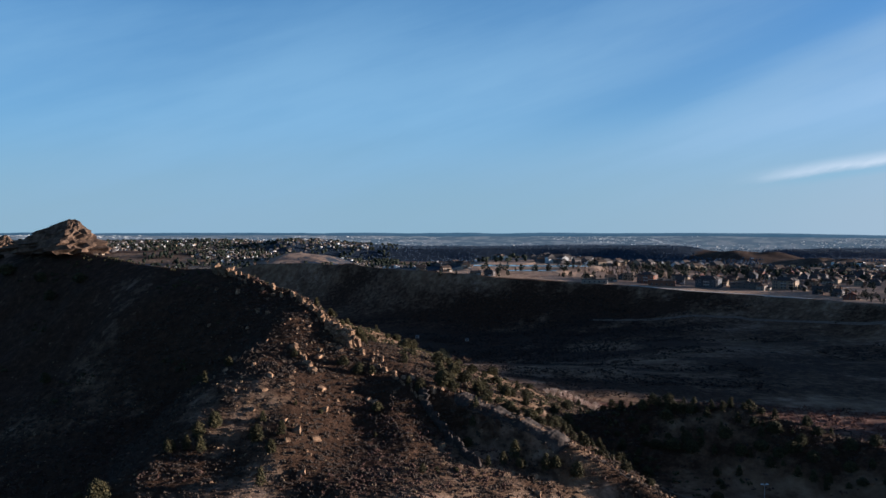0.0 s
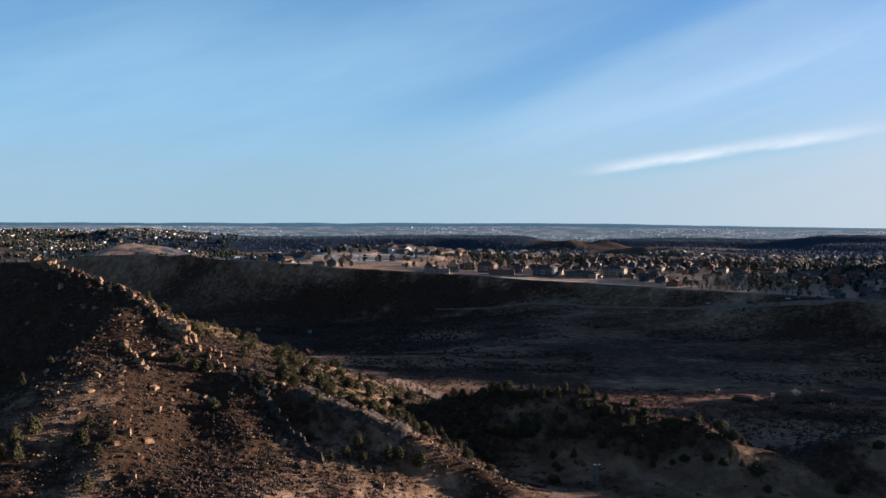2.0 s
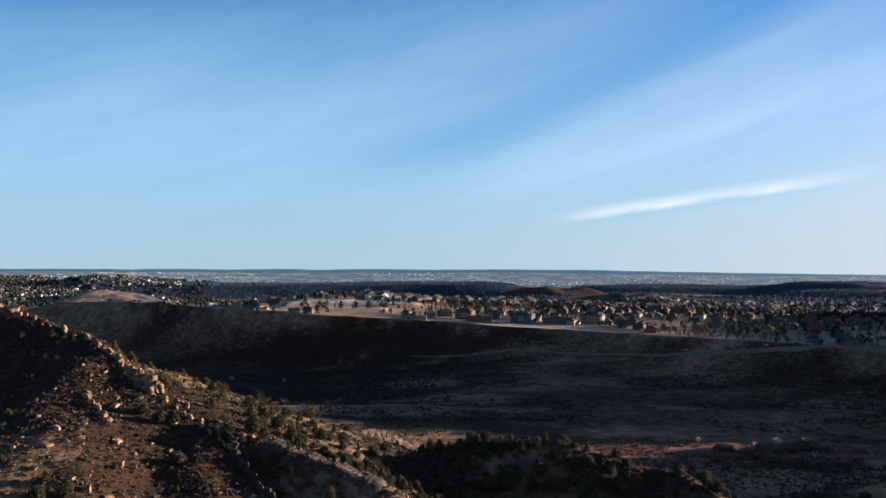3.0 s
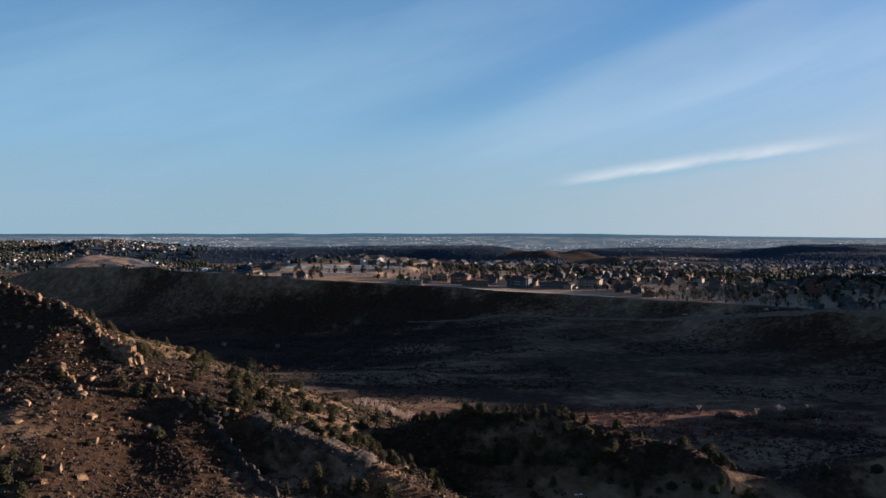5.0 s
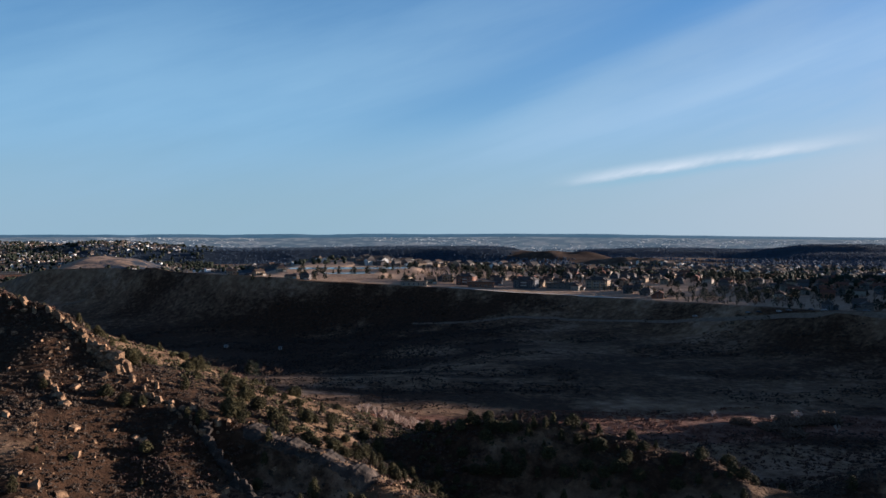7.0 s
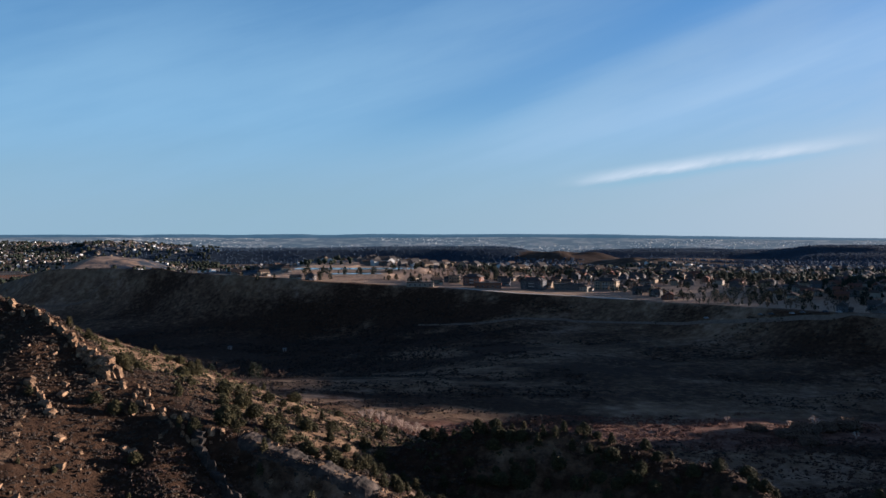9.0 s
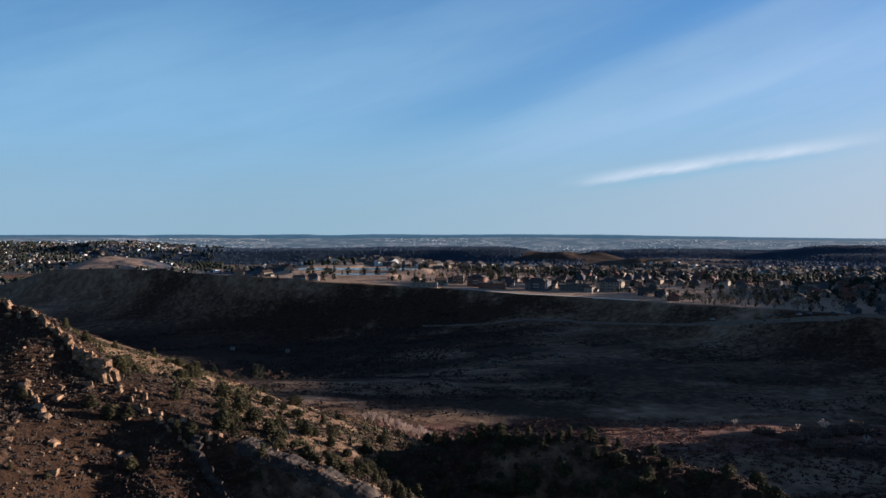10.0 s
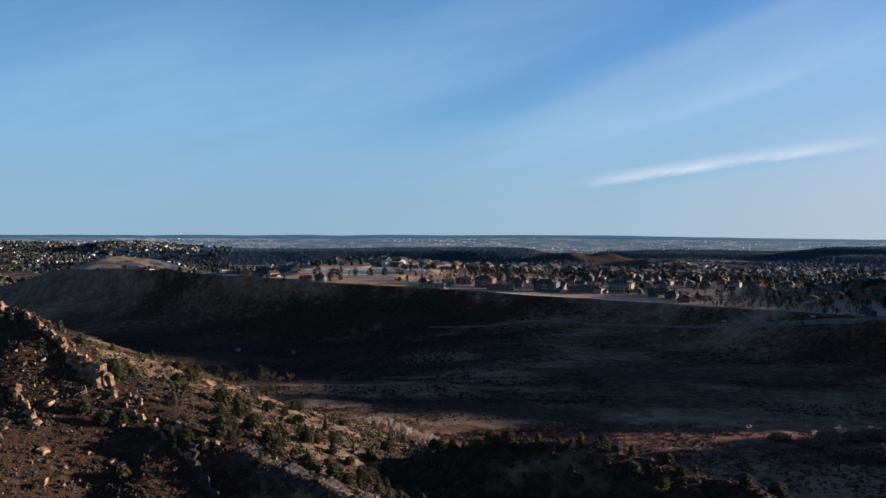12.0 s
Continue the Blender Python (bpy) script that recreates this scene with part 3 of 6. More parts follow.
def land_cover(x, y, z):
    """Shares of scrub, bare soil and woods over the land, with some shade and sun put in."""
    z = z - EYE
    dist, az = np.hypot(x, y), np.degrees(np.arctan2(x, y))
    d, top, run = along(RIM, x, y)
    valley = smooth(20, -30, d) * smooth(1300, 1000, dist)
    scrub = 0.47 + 0.55 * fbm(x, y, 60, 4, 71) + 0.25 * fbm(x, y, 14, 3, 72)
    calm = valley * smooth(20, 120, x) * smooth(470, 520, y)
    scrub = scrub * (1 - 0.7 * calm) + 0.7 * calm * (0.47 + 0.40 * fbm(x, y * 1.6, 110, 3, 74))
    scrub = scrub + valley * (1 - 0.7 * calm) * (0.02 - 0.1 * smooth(40, 140, x) + 0.9 * np.maximum(fbm(x, y * 2.2, 85, 4, 73), -0.15))
    run = x * STRIKE[0] + y * STRIKE[1]
    side = x * ACROSS[0] + y * ACROSS[1] - np.interp(run, CREST_RUN, CREST_SIDE)
    hog = smooth(-140, -110, side) * smooth(260, 180, side) * smooth(40, 70, run)
    scrub = scrub + hog * 0.06 * smooth(10, -10, side) - 0.22 * hog * smooth(0, 20, side) * smooth(130, 160, run) + 0.15 * hog * smooth(0, 20, side) * smooth(150, 120, run)
    # scrub darkens the shadowed gully, thinned where sunlit patches belong
    scrub = scrub + 0.9 * np.exp(-(((x + 67) / 13) ** 2 + ((y - 236) / 32) ** 2)) - 0.15 * np.exp(-(((x + 38) / 13) ** 2 + ((y - 247) / 9) ** 2))
    # shade beside the outcrop and, with trees, behind the ridge, put in as scrub
    scrub = scrub + 0.5 * np.exp(-(((x + 104) / 18) ** 2 + ((y - 272) / 16) ** 2)) + 0.25 * np.exp(-(((x + 22) / 30) ** 2 + ((y - 375) / 35) ** 2)) - 0.12 * np.exp(-(((x + 96) / 15) ** 2 + ((y - 234) / 15) ** 2))
    scrub = scrub - 0.04 * np.exp(-(((x + 15) / 45) ** 2 + ((y - 218) / 20) ** 2))
    knoll = np.exp(-(((x - 50) / 60) ** 2 + ((y - 297) / 25) ** 2))
    scrub = scrub - 0.25 * knoll - 0.34 * smooth(10, 40, x) * smooth(300, 278, y + 0.25 * x)
    # scrub thickened to darken the shaded hollow left of the spur
    scrub = scrub + 0.34 * smooth(-105, -135, x) * smooth(420, 360, y)
    # scrub put in for shade where the sun still reaches the valley
    scrub = scrub + 0.14 * smooth(60, -60, x) * smooth(520, 570, y) * smooth(-15, -60, d) * smooth(1250, 1150, y)
    # the tableland's left face, its shade put in as dense scrub
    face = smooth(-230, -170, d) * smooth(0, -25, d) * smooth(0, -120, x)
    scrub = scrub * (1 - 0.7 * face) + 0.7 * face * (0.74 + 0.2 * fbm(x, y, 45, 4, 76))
    soil = 0.22 + 0.35 * fbm(x, y, 45, 4, 75)
    strip = np.exp(-(((y - 424 - 0.12 * x) / 22) ** 2)) * smooth(-80, -20, x)
    strip = strip * (1 - 0.8 * np.exp(-(((x - 62) / 42) ** 2)))
    soil, scrub = soil + 0.1 * strip, scrub + 0.02 * strip
    # scrub darkens the creek strip's middle in place of shade
    scrub = scrub + 0.4 * np.exp(-(((x - 62) / 42) ** 2 + ((y - 424) / 30) ** 2))
    soil = soil + 0.2 * hog * smooth(12, -5, side)
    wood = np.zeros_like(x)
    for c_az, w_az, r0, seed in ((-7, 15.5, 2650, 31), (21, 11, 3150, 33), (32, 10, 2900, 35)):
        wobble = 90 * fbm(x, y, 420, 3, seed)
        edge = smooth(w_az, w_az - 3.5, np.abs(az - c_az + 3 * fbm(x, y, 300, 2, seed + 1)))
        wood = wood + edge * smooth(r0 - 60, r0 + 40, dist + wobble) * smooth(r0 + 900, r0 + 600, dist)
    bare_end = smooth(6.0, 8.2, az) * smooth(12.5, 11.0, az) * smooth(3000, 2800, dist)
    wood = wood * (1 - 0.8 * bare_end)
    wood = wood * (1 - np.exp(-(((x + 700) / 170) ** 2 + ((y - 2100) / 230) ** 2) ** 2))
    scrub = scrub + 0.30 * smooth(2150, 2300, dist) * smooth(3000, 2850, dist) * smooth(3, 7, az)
    # soil added to pale the bare hill, which the grazing sun leaves dim
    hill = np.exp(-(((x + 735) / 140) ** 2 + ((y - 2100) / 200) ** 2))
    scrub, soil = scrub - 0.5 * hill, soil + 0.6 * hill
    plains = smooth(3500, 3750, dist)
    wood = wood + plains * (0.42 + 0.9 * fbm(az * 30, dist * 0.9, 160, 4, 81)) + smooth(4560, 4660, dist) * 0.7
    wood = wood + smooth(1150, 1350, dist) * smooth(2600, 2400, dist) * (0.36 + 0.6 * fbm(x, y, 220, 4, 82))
    # verge and meadow paled with soil to stand for sun on flat ground
    verge = smooth(-4, 4, d) * smooth(40, 28, d) * smooth(50, 80, x) * smooth(270, 240, x)
    scrub, soil = scrub - 0.4 * verge, soil + 0.3 * verge
    meadow = smooth(0, 25, d) * smooth(1700, 1400, dist)
    scrub, soil = scrub - 0.35 * smooth(900, 1200, dist) * smooth(2600, 2200, dist) - 0.4 * meadow, soil + 0.5 * meadow
    red = np.exp(-(((y - 420 - 0.12 * x) / 30) ** 4)) * smooth(-110, -60, x) * smooth(-70, -76, z) * np.clip(0.75 + 0.9 * fbm(x, y * 1.6, 40, 3, 77), 0, 1)
    return np.clip(np.stack([scrub, soil, wood, red], -1), 0, 1)


def build_ground():
    angles = np.unique(np.concatenate([np.arange(-180, -42, 2.0), np.arange(-42, 34, 0.17), np.arange(34, 180.1, 2.0)]))
    radii = np.concatenate([[0.5], np.arange(6, 180, 9), np.arange(180, 520, 1.5), 520 * np.exp(np.arange(0, math.log(1300 / 520), 0.0042)),
                            1300 * np.exp(np.linspace(0, math.log(4960 / 1300), 190))])
    a, r = np.meshgrid(np.radians(angles[:-1]), radii, indexing="ij")
    x, y = r * np.sin(a), r * np.cos(a)
    z = land(x, y)
    n, m = x.shape
    verts = np.stack([x.ravel(), y.ravel(), z.ravel()], -1)
    i, j = np.meshgrid(np.arange(n), np.arange(m - 1), indexing="ij")
    k = (i + 1) % n
    faces = np.stack([i * m + j, k * m + j, k * m + j + 1, i * m + j + 1], -1).reshape(-1, 4)
    mesh = quick_mesh("ground", verts, faces, M_GROUND, True)
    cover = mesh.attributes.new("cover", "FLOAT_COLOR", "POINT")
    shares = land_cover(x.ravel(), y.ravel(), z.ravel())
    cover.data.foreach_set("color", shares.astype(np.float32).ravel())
    return tagged(new("ground", mesh), "dry grass hills, shaded valley and plains at sundown", "ground", kind="structure")


def quick_mesh(name, verts, faces, mat, shade_smooth=False):
    """A mesh of faces that all have the same number of corners."""
    verts, faces = np.asarray(verts, np.float32), np.asarray(faces, np.int32)
    mesh = bpy.data.meshes.new(name)
    mesh.vertices.add(len(verts))
    mesh.vertices.foreach_set("co", verts.ravel())
    mesh.loops.add(faces.size)
    mesh.loops.foreach_set("vertex_index", faces.ravel())
    mesh.polygons.add(len(faces))
    mesh.polygons.foreach_set("loop_start", np.arange(0, faces.size, faces.shape[1], dtype=np.int32))
    mesh.polygons.foreach_set("use_smooth", np.full(len(faces), shade_smooth))
    mesh.update(calc_edges=True)
    mesh.validate()
    mesh.materials.append(mat)
    return mesh


ground = build_ground()


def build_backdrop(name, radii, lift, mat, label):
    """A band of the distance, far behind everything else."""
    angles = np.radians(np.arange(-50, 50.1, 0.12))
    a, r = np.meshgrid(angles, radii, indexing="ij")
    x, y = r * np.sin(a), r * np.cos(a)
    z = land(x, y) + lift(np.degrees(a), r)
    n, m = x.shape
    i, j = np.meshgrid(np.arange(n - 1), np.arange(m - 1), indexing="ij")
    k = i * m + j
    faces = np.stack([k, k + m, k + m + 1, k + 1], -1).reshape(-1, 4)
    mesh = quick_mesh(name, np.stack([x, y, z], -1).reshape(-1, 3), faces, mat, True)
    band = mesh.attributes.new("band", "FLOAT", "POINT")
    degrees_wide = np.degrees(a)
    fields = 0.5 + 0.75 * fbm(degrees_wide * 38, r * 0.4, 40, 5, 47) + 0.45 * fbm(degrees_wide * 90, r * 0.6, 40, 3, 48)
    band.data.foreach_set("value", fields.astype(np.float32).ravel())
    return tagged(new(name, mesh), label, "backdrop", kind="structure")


# sheets just above the ground, their haze put in as emission
build_backdrop("backdrop", np.linspace(3700, 4620, 40), lambda a, r: 1.2 * smooth(3700, 3760, r) - 1.0 * smooth(3760, 3700, r), M_DISTANCE, "far plains with scattered towns, glowing to stand for haze")
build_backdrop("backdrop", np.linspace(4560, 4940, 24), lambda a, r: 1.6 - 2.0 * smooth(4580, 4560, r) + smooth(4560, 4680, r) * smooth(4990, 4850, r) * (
    7 + 5 * fbm(a * 20, 0 * r, 60, 4, 45)) * smooth(35, 5, a), M_FAR_HILLS, "low line of wooded hills on the horizon, glowing blue for haze")

# ---- kit ----
def part(name, data, parent, label="", at=None):
    """One mesh, or the mesh of a bmesh, as a part of a thing."""
    ob = new(name, data)
    ob.parent = parent
    if at is not None:
        ob.matrix_basis = at
    if label:
        tagged(ob, label)
    return ob


def bm_mesh(name, bm, mat, shade_smooth=False):
    mesh = bpy.data.meshes.new(name)
    for f in bm.faces:
        f.smooth = shade_smooth
    bm.to_mesh(mesh)
    bm.free()
    for m in mat if isinstance(mat, (list, tuple)) else [mat]:
        mesh.materials.append(m)
    return mesh


def box_into(bm, x0, y0, z0, x1, y1, z1, slot=0):
    v = [bm.verts.new(p) for p in ((x0, y0, z0), (x1, y0, z0), (x1, y1, z0), (x0, y1, z0), (x0, y0, z1), (x1, y0, z1), (x1, y1, z1), (x0, y1, z1))]
    for corner in ((3, 2, 1, 0), (4, 5, 6, 7), (0, 1, 5, 4), (1, 2, 6, 5), (2, 3, 7, 6), (3, 0, 4, 7)):
        bm.faces.new([v[k] for k in corner]).material_index = slot


def tube_into(bm, a, b, ra, rb, sides=6):
    """A tapered round bar from a to b."""
    a, b = Vector(a), Vector(b)
    turn = (b - a).to_track_quat("Z", "Y")
    rings = []
    for centre, r in ((a, ra), (b, rb)):
        rings.append([bm.verts.new(centre + turn @ Vector((r * math.cos(2 * math.pi * k / sides), r * math.sin(2 * math.pi * k / sides), 0))) for k in range(sides)])
    for k in range(sides):
        bm.faces.new((rings[0][k], rings[0][(k + 1) % sides], rings[1][(k + 1) % sides], rings[1][k]))
    bm.faces.new(rings[1])
    bm.faces.new(rings[0][::-1])


def place(x, y, turn=0.0, size=1.0, sink=0.0, tilt=(0.0, 0.0)):
    z = ground_z(x, y) - sink
    s = size if isinstance(size, tuple) else (size,) * 3
    return pose(x, y, z, tilt[0], tilt[1], turn) @ Matrix.Diagonal((*s, 1))


def split_block(rng, sx, sy, sz):
    """A block broken along its bedding and joints: a skewed box with a knocked-off corner or two."""
    bm = bmesh.new()
    got = []
    skew, taper = rng.uniform(-0.35, 0.35), rng.uniform(0.45, 1.0)
    for i in (-1, 1):
        for j in (-1, 1):
            for k in (-1, 1):
                f = taper if k > 0 else 1.0
                p = Vector((i * sx * f * rng.uniform(0.72, 1.0) + k * skew * sx, j * sy * f * rng.uniform(0.72, 1.0), k * sz * rng.uniform(0.7, 1.0)))
                if rng.random() < 0.3:
                    got += [bm.verts.new(Vector((p.x * 0.55, p.y, p.z))), bm.verts.new(Vector((p.x, p.y * 0.9, p.z * 0.45)))]
                else:
                    got.append(bm.verts.new(p))
    hull = bmesh.ops.convex_hull(bm, input=got)
    loose = [g for g in hull["geom_interior"] + hull["geom_unused"] if isinstance(g, bmesh.types.BMVert) and g.is_valid]
    bmesh.ops.delete(bm, geom=list(set(loose)), context="VERTS")
    return bm


def rock_bm(rng, sx, sy, sz, points=18, boxy=0.55, bm=None, at=None):
    """An angular block: the hull of points strewn over a rounded box."""
    bm = bm or bmesh.new()
    got = []
    for _ in range(points):
        v = np.array([rng.uniform(-1, 1) for _ in range(3)])
        v = v / max(np.abs(v).max() * boxy + np.linalg.norm(v) * (1 - boxy), 0.2)
        v = v * rng.uniform(0.85, 1.0)
        p = Vector((v[0] * sx, v[1] * sy, v[2] * sz))
        got.append(bm.verts.new(at @ p if at else p))
    hull = bmesh.ops.convex_hull(bm, input=got)
    loose = [g for g in hull["geom_interior"] + hull["geom_unused"] if isinstance(g, bmesh.types.BMVert) and g.is_valid]
    bmesh.ops.delete(bm, geom=list(set(loose)), context="VERTS")
    return bm


OCTA_V = np.array([(1, 0, 0), (-1, 0, 0), (0, 1, 0), (0, -1, 0), (0, 0, 1), (0, 0, -1)], float)
OCTA_F = np.array([(0, 2, 4), (2, 1, 4), (1, 3, 4), (3, 0, 4), (2, 0, 5), (1, 2, 5), (3, 1, 5), (0, 3, 5)])
GOLD = (1 + 5**0.5) / 2
ICO_V = np.array([(-1, GOLD, 0), (1, GOLD, 0), (-1, -GOLD, 0), (1, -GOLD, 0), (0, -1, GOLD), (0, 1, GOLD), (0, -1, -GOLD), (0, 1, -GOLD),
                  (GOLD, 0, -1), (GOLD, 0, 1), (-GOLD, 0, -1), (-GOLD, 0, 1)]) / math.hypot(1, GOLD)
ICO_F = np.array([(0, 11, 5), (0, 5, 1), (0, 1, 7), (0, 7, 10), (0, 10, 11), (1, 5, 9), (5, 11, 4), (11, 10, 2), (10, 7, 6), (7, 1, 8),
                  (3, 9, 4), (3, 4, 2), (3, 2, 6), (3, 6, 8), (3, 8, 9), (4, 9, 5), (2, 4, 11), (6, 2, 10), (8, 6, 7), (9, 8, 1)])


def many(base_v, base_f, centres, sizes, jitter, rng):
    """Copies of a small solid in one set of vertices and faces, each bent its own way."""
    n, k = len(centres), len(base_v)
    turn = rng.uniform(0, 2 * np.pi, n)
    c, s = np.cos(turn)[:, None], np.sin(turn)[:, None]
    v = base_v[None] * (1 + jitter * rng.uniform(-1, 1, (n, k, 1)))
    v = v + 0.35 * jitter * rng.uniform(-1, 1, (n, k, 3))
    v = np.stack([v[..., 0] * c - v[..., 1] * s, v[..., 0] * s + v[..., 1] * c, v[..., 2]], -1)
    v = v * np.asarray(sizes)[:, None, :] + np.asarray(centres)[:, None, :]
    f = base_f[None] + (np.arange(n) * k)[:, None, None]
    return v.reshape(-1, 3), f.reshape(-1, base_f.shape[1])


def stuff(name, verts, faces, mat, label, category):
    return tagged(new(name, quick_mesh(name, verts, faces, mat)), label, category, kind="stuff")


def sector(rng, n, az0, az1, r0, r1):
    """Places strewn evenly over part of a ring."""
    a = np.radians(rng.uniform(az0, az1, n))
    r = np.sqrt(rng.uniform(r0**2, r1**2, n))
    return r * np.sin(a), r * np.cos(a)

# ---- sandstone of the hogback ----
def crest_at(run, side=0.0):
    """Place on the hogback, by metres along its strike and across from the crest line."""
    across = float(np.interp(run, CREST_RUN, CREST_SIDE)) + side
    return run * STRIKE[0] + across * ACROSS[0], run * STRIKE[1] + across * ACROSS[1]


STRIKE_TURN = math.degrees(math.atan2(STRIKE[1], STRIKE[0]))


def outcrop(name, label, seed, run0, run1, side0, side1, count, size, tall, mat, step_up=0.0, group="", lean=20.0, thin=0.6, loose=0.5):
    """A ledge of broken, tilted blocks along the strike."""
    rng = random.Random(seed)
    x0, y0 = crest_at((run0 + run1) / 2, (side0 + side1) / 2)
    z0 = ground_z(x0, y0)
    root = tagged(new(name), label, "rock", group)
    root.location = (x0, y0, z0)
    for k in range(count):
        f = (k + rng.uniform(0.1, 0.9)) / count
        x, y = crest_at(run0 + f * (run1 - run0), side0 + f * (side1 - side0) + rng.uniform(-1, 1) * size * loose)
        s = size * (0.4 + 0.8 * rng.random() ** 1.5)
        h = tall * (0.35 + 0.75 * rng.random())
        at = Matrix.Translation((x - x0, y - y0, ground_z(x, y) - z0 + h * 0.32 + step_up * rng.random())) @ Euler(
            (radians(-lean + rng.uniform(-9, 9)), radians(rng.uniform(-10, 10)), radians(STRIKE_TURN + rng.uniform(-18, 18) * (1 if thin > 0.4 else 0.3)))).to_matrix().to_4x4()
        part("block", bm_mesh("block", split_block(rng, s * 1.1, s * thin, h * 0.62), mat), root, "", at)
    return root


def wedge(name, label, seed, run0, run1, tall, count, mat):
    """A mass of fractured blocks, high at one end and thinning along the crest to a jagged row."""
    rng = random.Random(seed)
    x0, y0 = crest_at(run0 + 5, -1.5)
    z0 = ground_z(x0, y0)
    root = tagged(new(name), label, "rock")
    root.location = (x0, y0, z0)
    for k in range(count):
        f = rng.random() ** 1.35
        if f > 0.45 and math.sin(f * 31) > 0.35:
            continue
        top = tall * (0.22 + 0.78 * (1 - f) ** 1.6) * min(1, 0.35 + 9 * f)
        up = rng.random() ** 0.8
        wide = (3.6 * (1 - f) + 0.5) * (1 - 0.75 * up)
        x, y = crest_at(run0 + f * (run1 - run0), -1.2 - 2.2 * (1 - f) + rng.uniform(-1.0, 0.55) * wide)
        s = (0.35 + 1.25 * rng.random() ** 2.1) * (1.25 - 0.55 * f) * (1.1 - 0.3 * up)
        at = Matrix.Translation((x - x0, y - y0, ground_z(x, y) - z0 - 0.2 + up * top * 0.85)) @ Euler(
            (radians(rng.uniform(-38, 4)), radians(rng.uniform(-26, 22)), radians(STRIKE_TURN + rng.uniform(-38, 38)))).to_matrix().to_4x4()
        part("block", bm_mesh("block", split_block(rng, s * rng.uniform(0.8, 1.6), s * rng.uniform(0.45, 0.9), s * rng.uniform(0.7, 1.6)), mat), root, "", at)
    return root


wedge("rock_outcrop", "jagged tan sandstone outcrop, sunlit where it breaks off on the ridge", 3, 194, 226, 5.0, 260, M_ROCK)
outcrop("rock_outcrop", "low sandstone ledge along the shaded crest", 5, 228, 262, -1, -1, 12, 1.1, 1.8, M_ROCK, 0.2, loose=1.8, lean=14)
outcrop("rock_outcrop", "lit sandstone knob on the skyline of the ridge", 6, 262, 272, -1, 0, 9, 2.4, 4.0, M_ROCK, 0.6)


def fin(name, label, seed, run0, run1, side0, side1, tall, reach, mat, group):
    """A tilted slab in one piece: a broad face on one side, a thin jagged upper edge, its back in the slope."""
    rng = np.random.default_rng(seed)
    n = int((run1 - run0) / 0.6)
    f = np.linspace(0, 1, n)
    run = run0 + f * (run1 - run0)
    side = side0 + f * (side1 - side0)
    ends = smooth(0, 0.10, f) * smooth(1, 0.93, f)
    # long beds that step down a little where a joint crosses them
    knots = np.arange(0, n + 9, 5)
    beds = np.interp(np.arange(n), knots, rng.uniform(0.45, 1.0, len(knots)))
    steps = np.clip(beds + 0.22 * np.repeat(rng.uniform(-1, 1, n // 7 + 2), 7)[:n] + 0.07 * rng.uniform(-1, 1, n), 0.1, 1.15)
    edge = tall * ends * steps
    joints = 0.35 * np.repeat(rng.uniform(-1, 1, n // 5 + 2), 5)[:n]
    rows = []
    for across, lift, rough in ((-reach, -1.2, 0.2), (-0.80 * reach, 0.10, 0.12), (-0.66 * reach, 0.30, 0.10), (-0.52 * reach, 0.48, 0.06), (-0.38 * reach, 0.68, 0.06), (-0.24 * reach, 0.84, 0.06), (-0.12 * reach, 0.97, 0.08), (0.0, 1.0, 0.10), (0.6, 0.93, 0.15), (1.7, -0.5, 0.3)):
        s = side + across * (0.35 + 0.65 * ends) + rng.normal(0, rough, n) + joints * (0.1 < lift < 0.95)
        places = np.array([crest_at(r, q) for r, q in zip(run, s)])
        foot = land(places[:, 0], places[:, 1])
        back = np.array([ground_z(*crest_at(r, q + 1.0)) for r, q in zip(run, side)])
        z = foot + lift if lift < 0 else foot * (1 - lift) + (back + edge) * lift
        rows.append(np.stack([places[:, 0], places[:, 1], z + rng.normal(0, 0.5 * rough, n)], -1))
    grid = np.stack(rows)
    base = grid[0, n // 2].copy()
    m = len(rows)
    i, j = np.meshgrid(np.arange(m - 1), np.arange(n - 1), indexing="ij")
    k = i * n + j
    faces = np.concatenate([np.stack([k, k + n, k + n + 1], -1).reshape(-1, 3), np.stack([k, k + n + 1, k + 1], -1).reshape(-1, 3)])
    ob = tagged(new(name, quick_mesh(name, (grid - base).reshape(-1, 3), faces, mat)), label, "rock", group)
    ob.location = base
    return ob


fin("rock_slab", "long tilted grey sandstone slab with a sunlit top edge", 11, 112, 152, 0.5, 1.5, 1.7, 6.5, M_GREY_ROCK, "slabs of the hogback")
fin("rock_slab", "lower end of the tilted sandstone slab, running into the grass", 12, 80, 110, 0.5, 0.5, 0.6, 2.6, M_GREY_ROCK, "slabs of the hogback")
outcrop("rock_rib", "jagged upright sandstone rib on the slope", 13, 131, 163, -21, -6, 40, 1.7, 3.4, M_GREY_ROCK, 0.2, "ribs below the crest", lean=8, thin=0.4, loose=0.45)
# paler tan blocks stand for the sunlit edge of the darkened slab
outcrop("rock_ledge", "broken sunlit top edge of the tilted slab", 16, 111, 154, 0.9, 1.9, 44, 1.3, 1.1, M_ROCK, 0.2, "ledges on the slab", lean=16, thin=0.42, loose=0.5)
outcrop("rock_ledge", "low broken ledge running down into the grass", 17, 80, 111, 0.4, 0.9, 26, 0.9, 0.8, M_ROCK, 0.1, "ledges on the slab", lean=16, thin=0.5, loose=0.8)
outcrop("rock_rib", "row of sandstone blocks under the crest", 14, 158, 192, -10, -3, 20, 1.3, 2.0, M_ROCK, 0.2, "ribs below the crest", lean=14, loose=1.8)
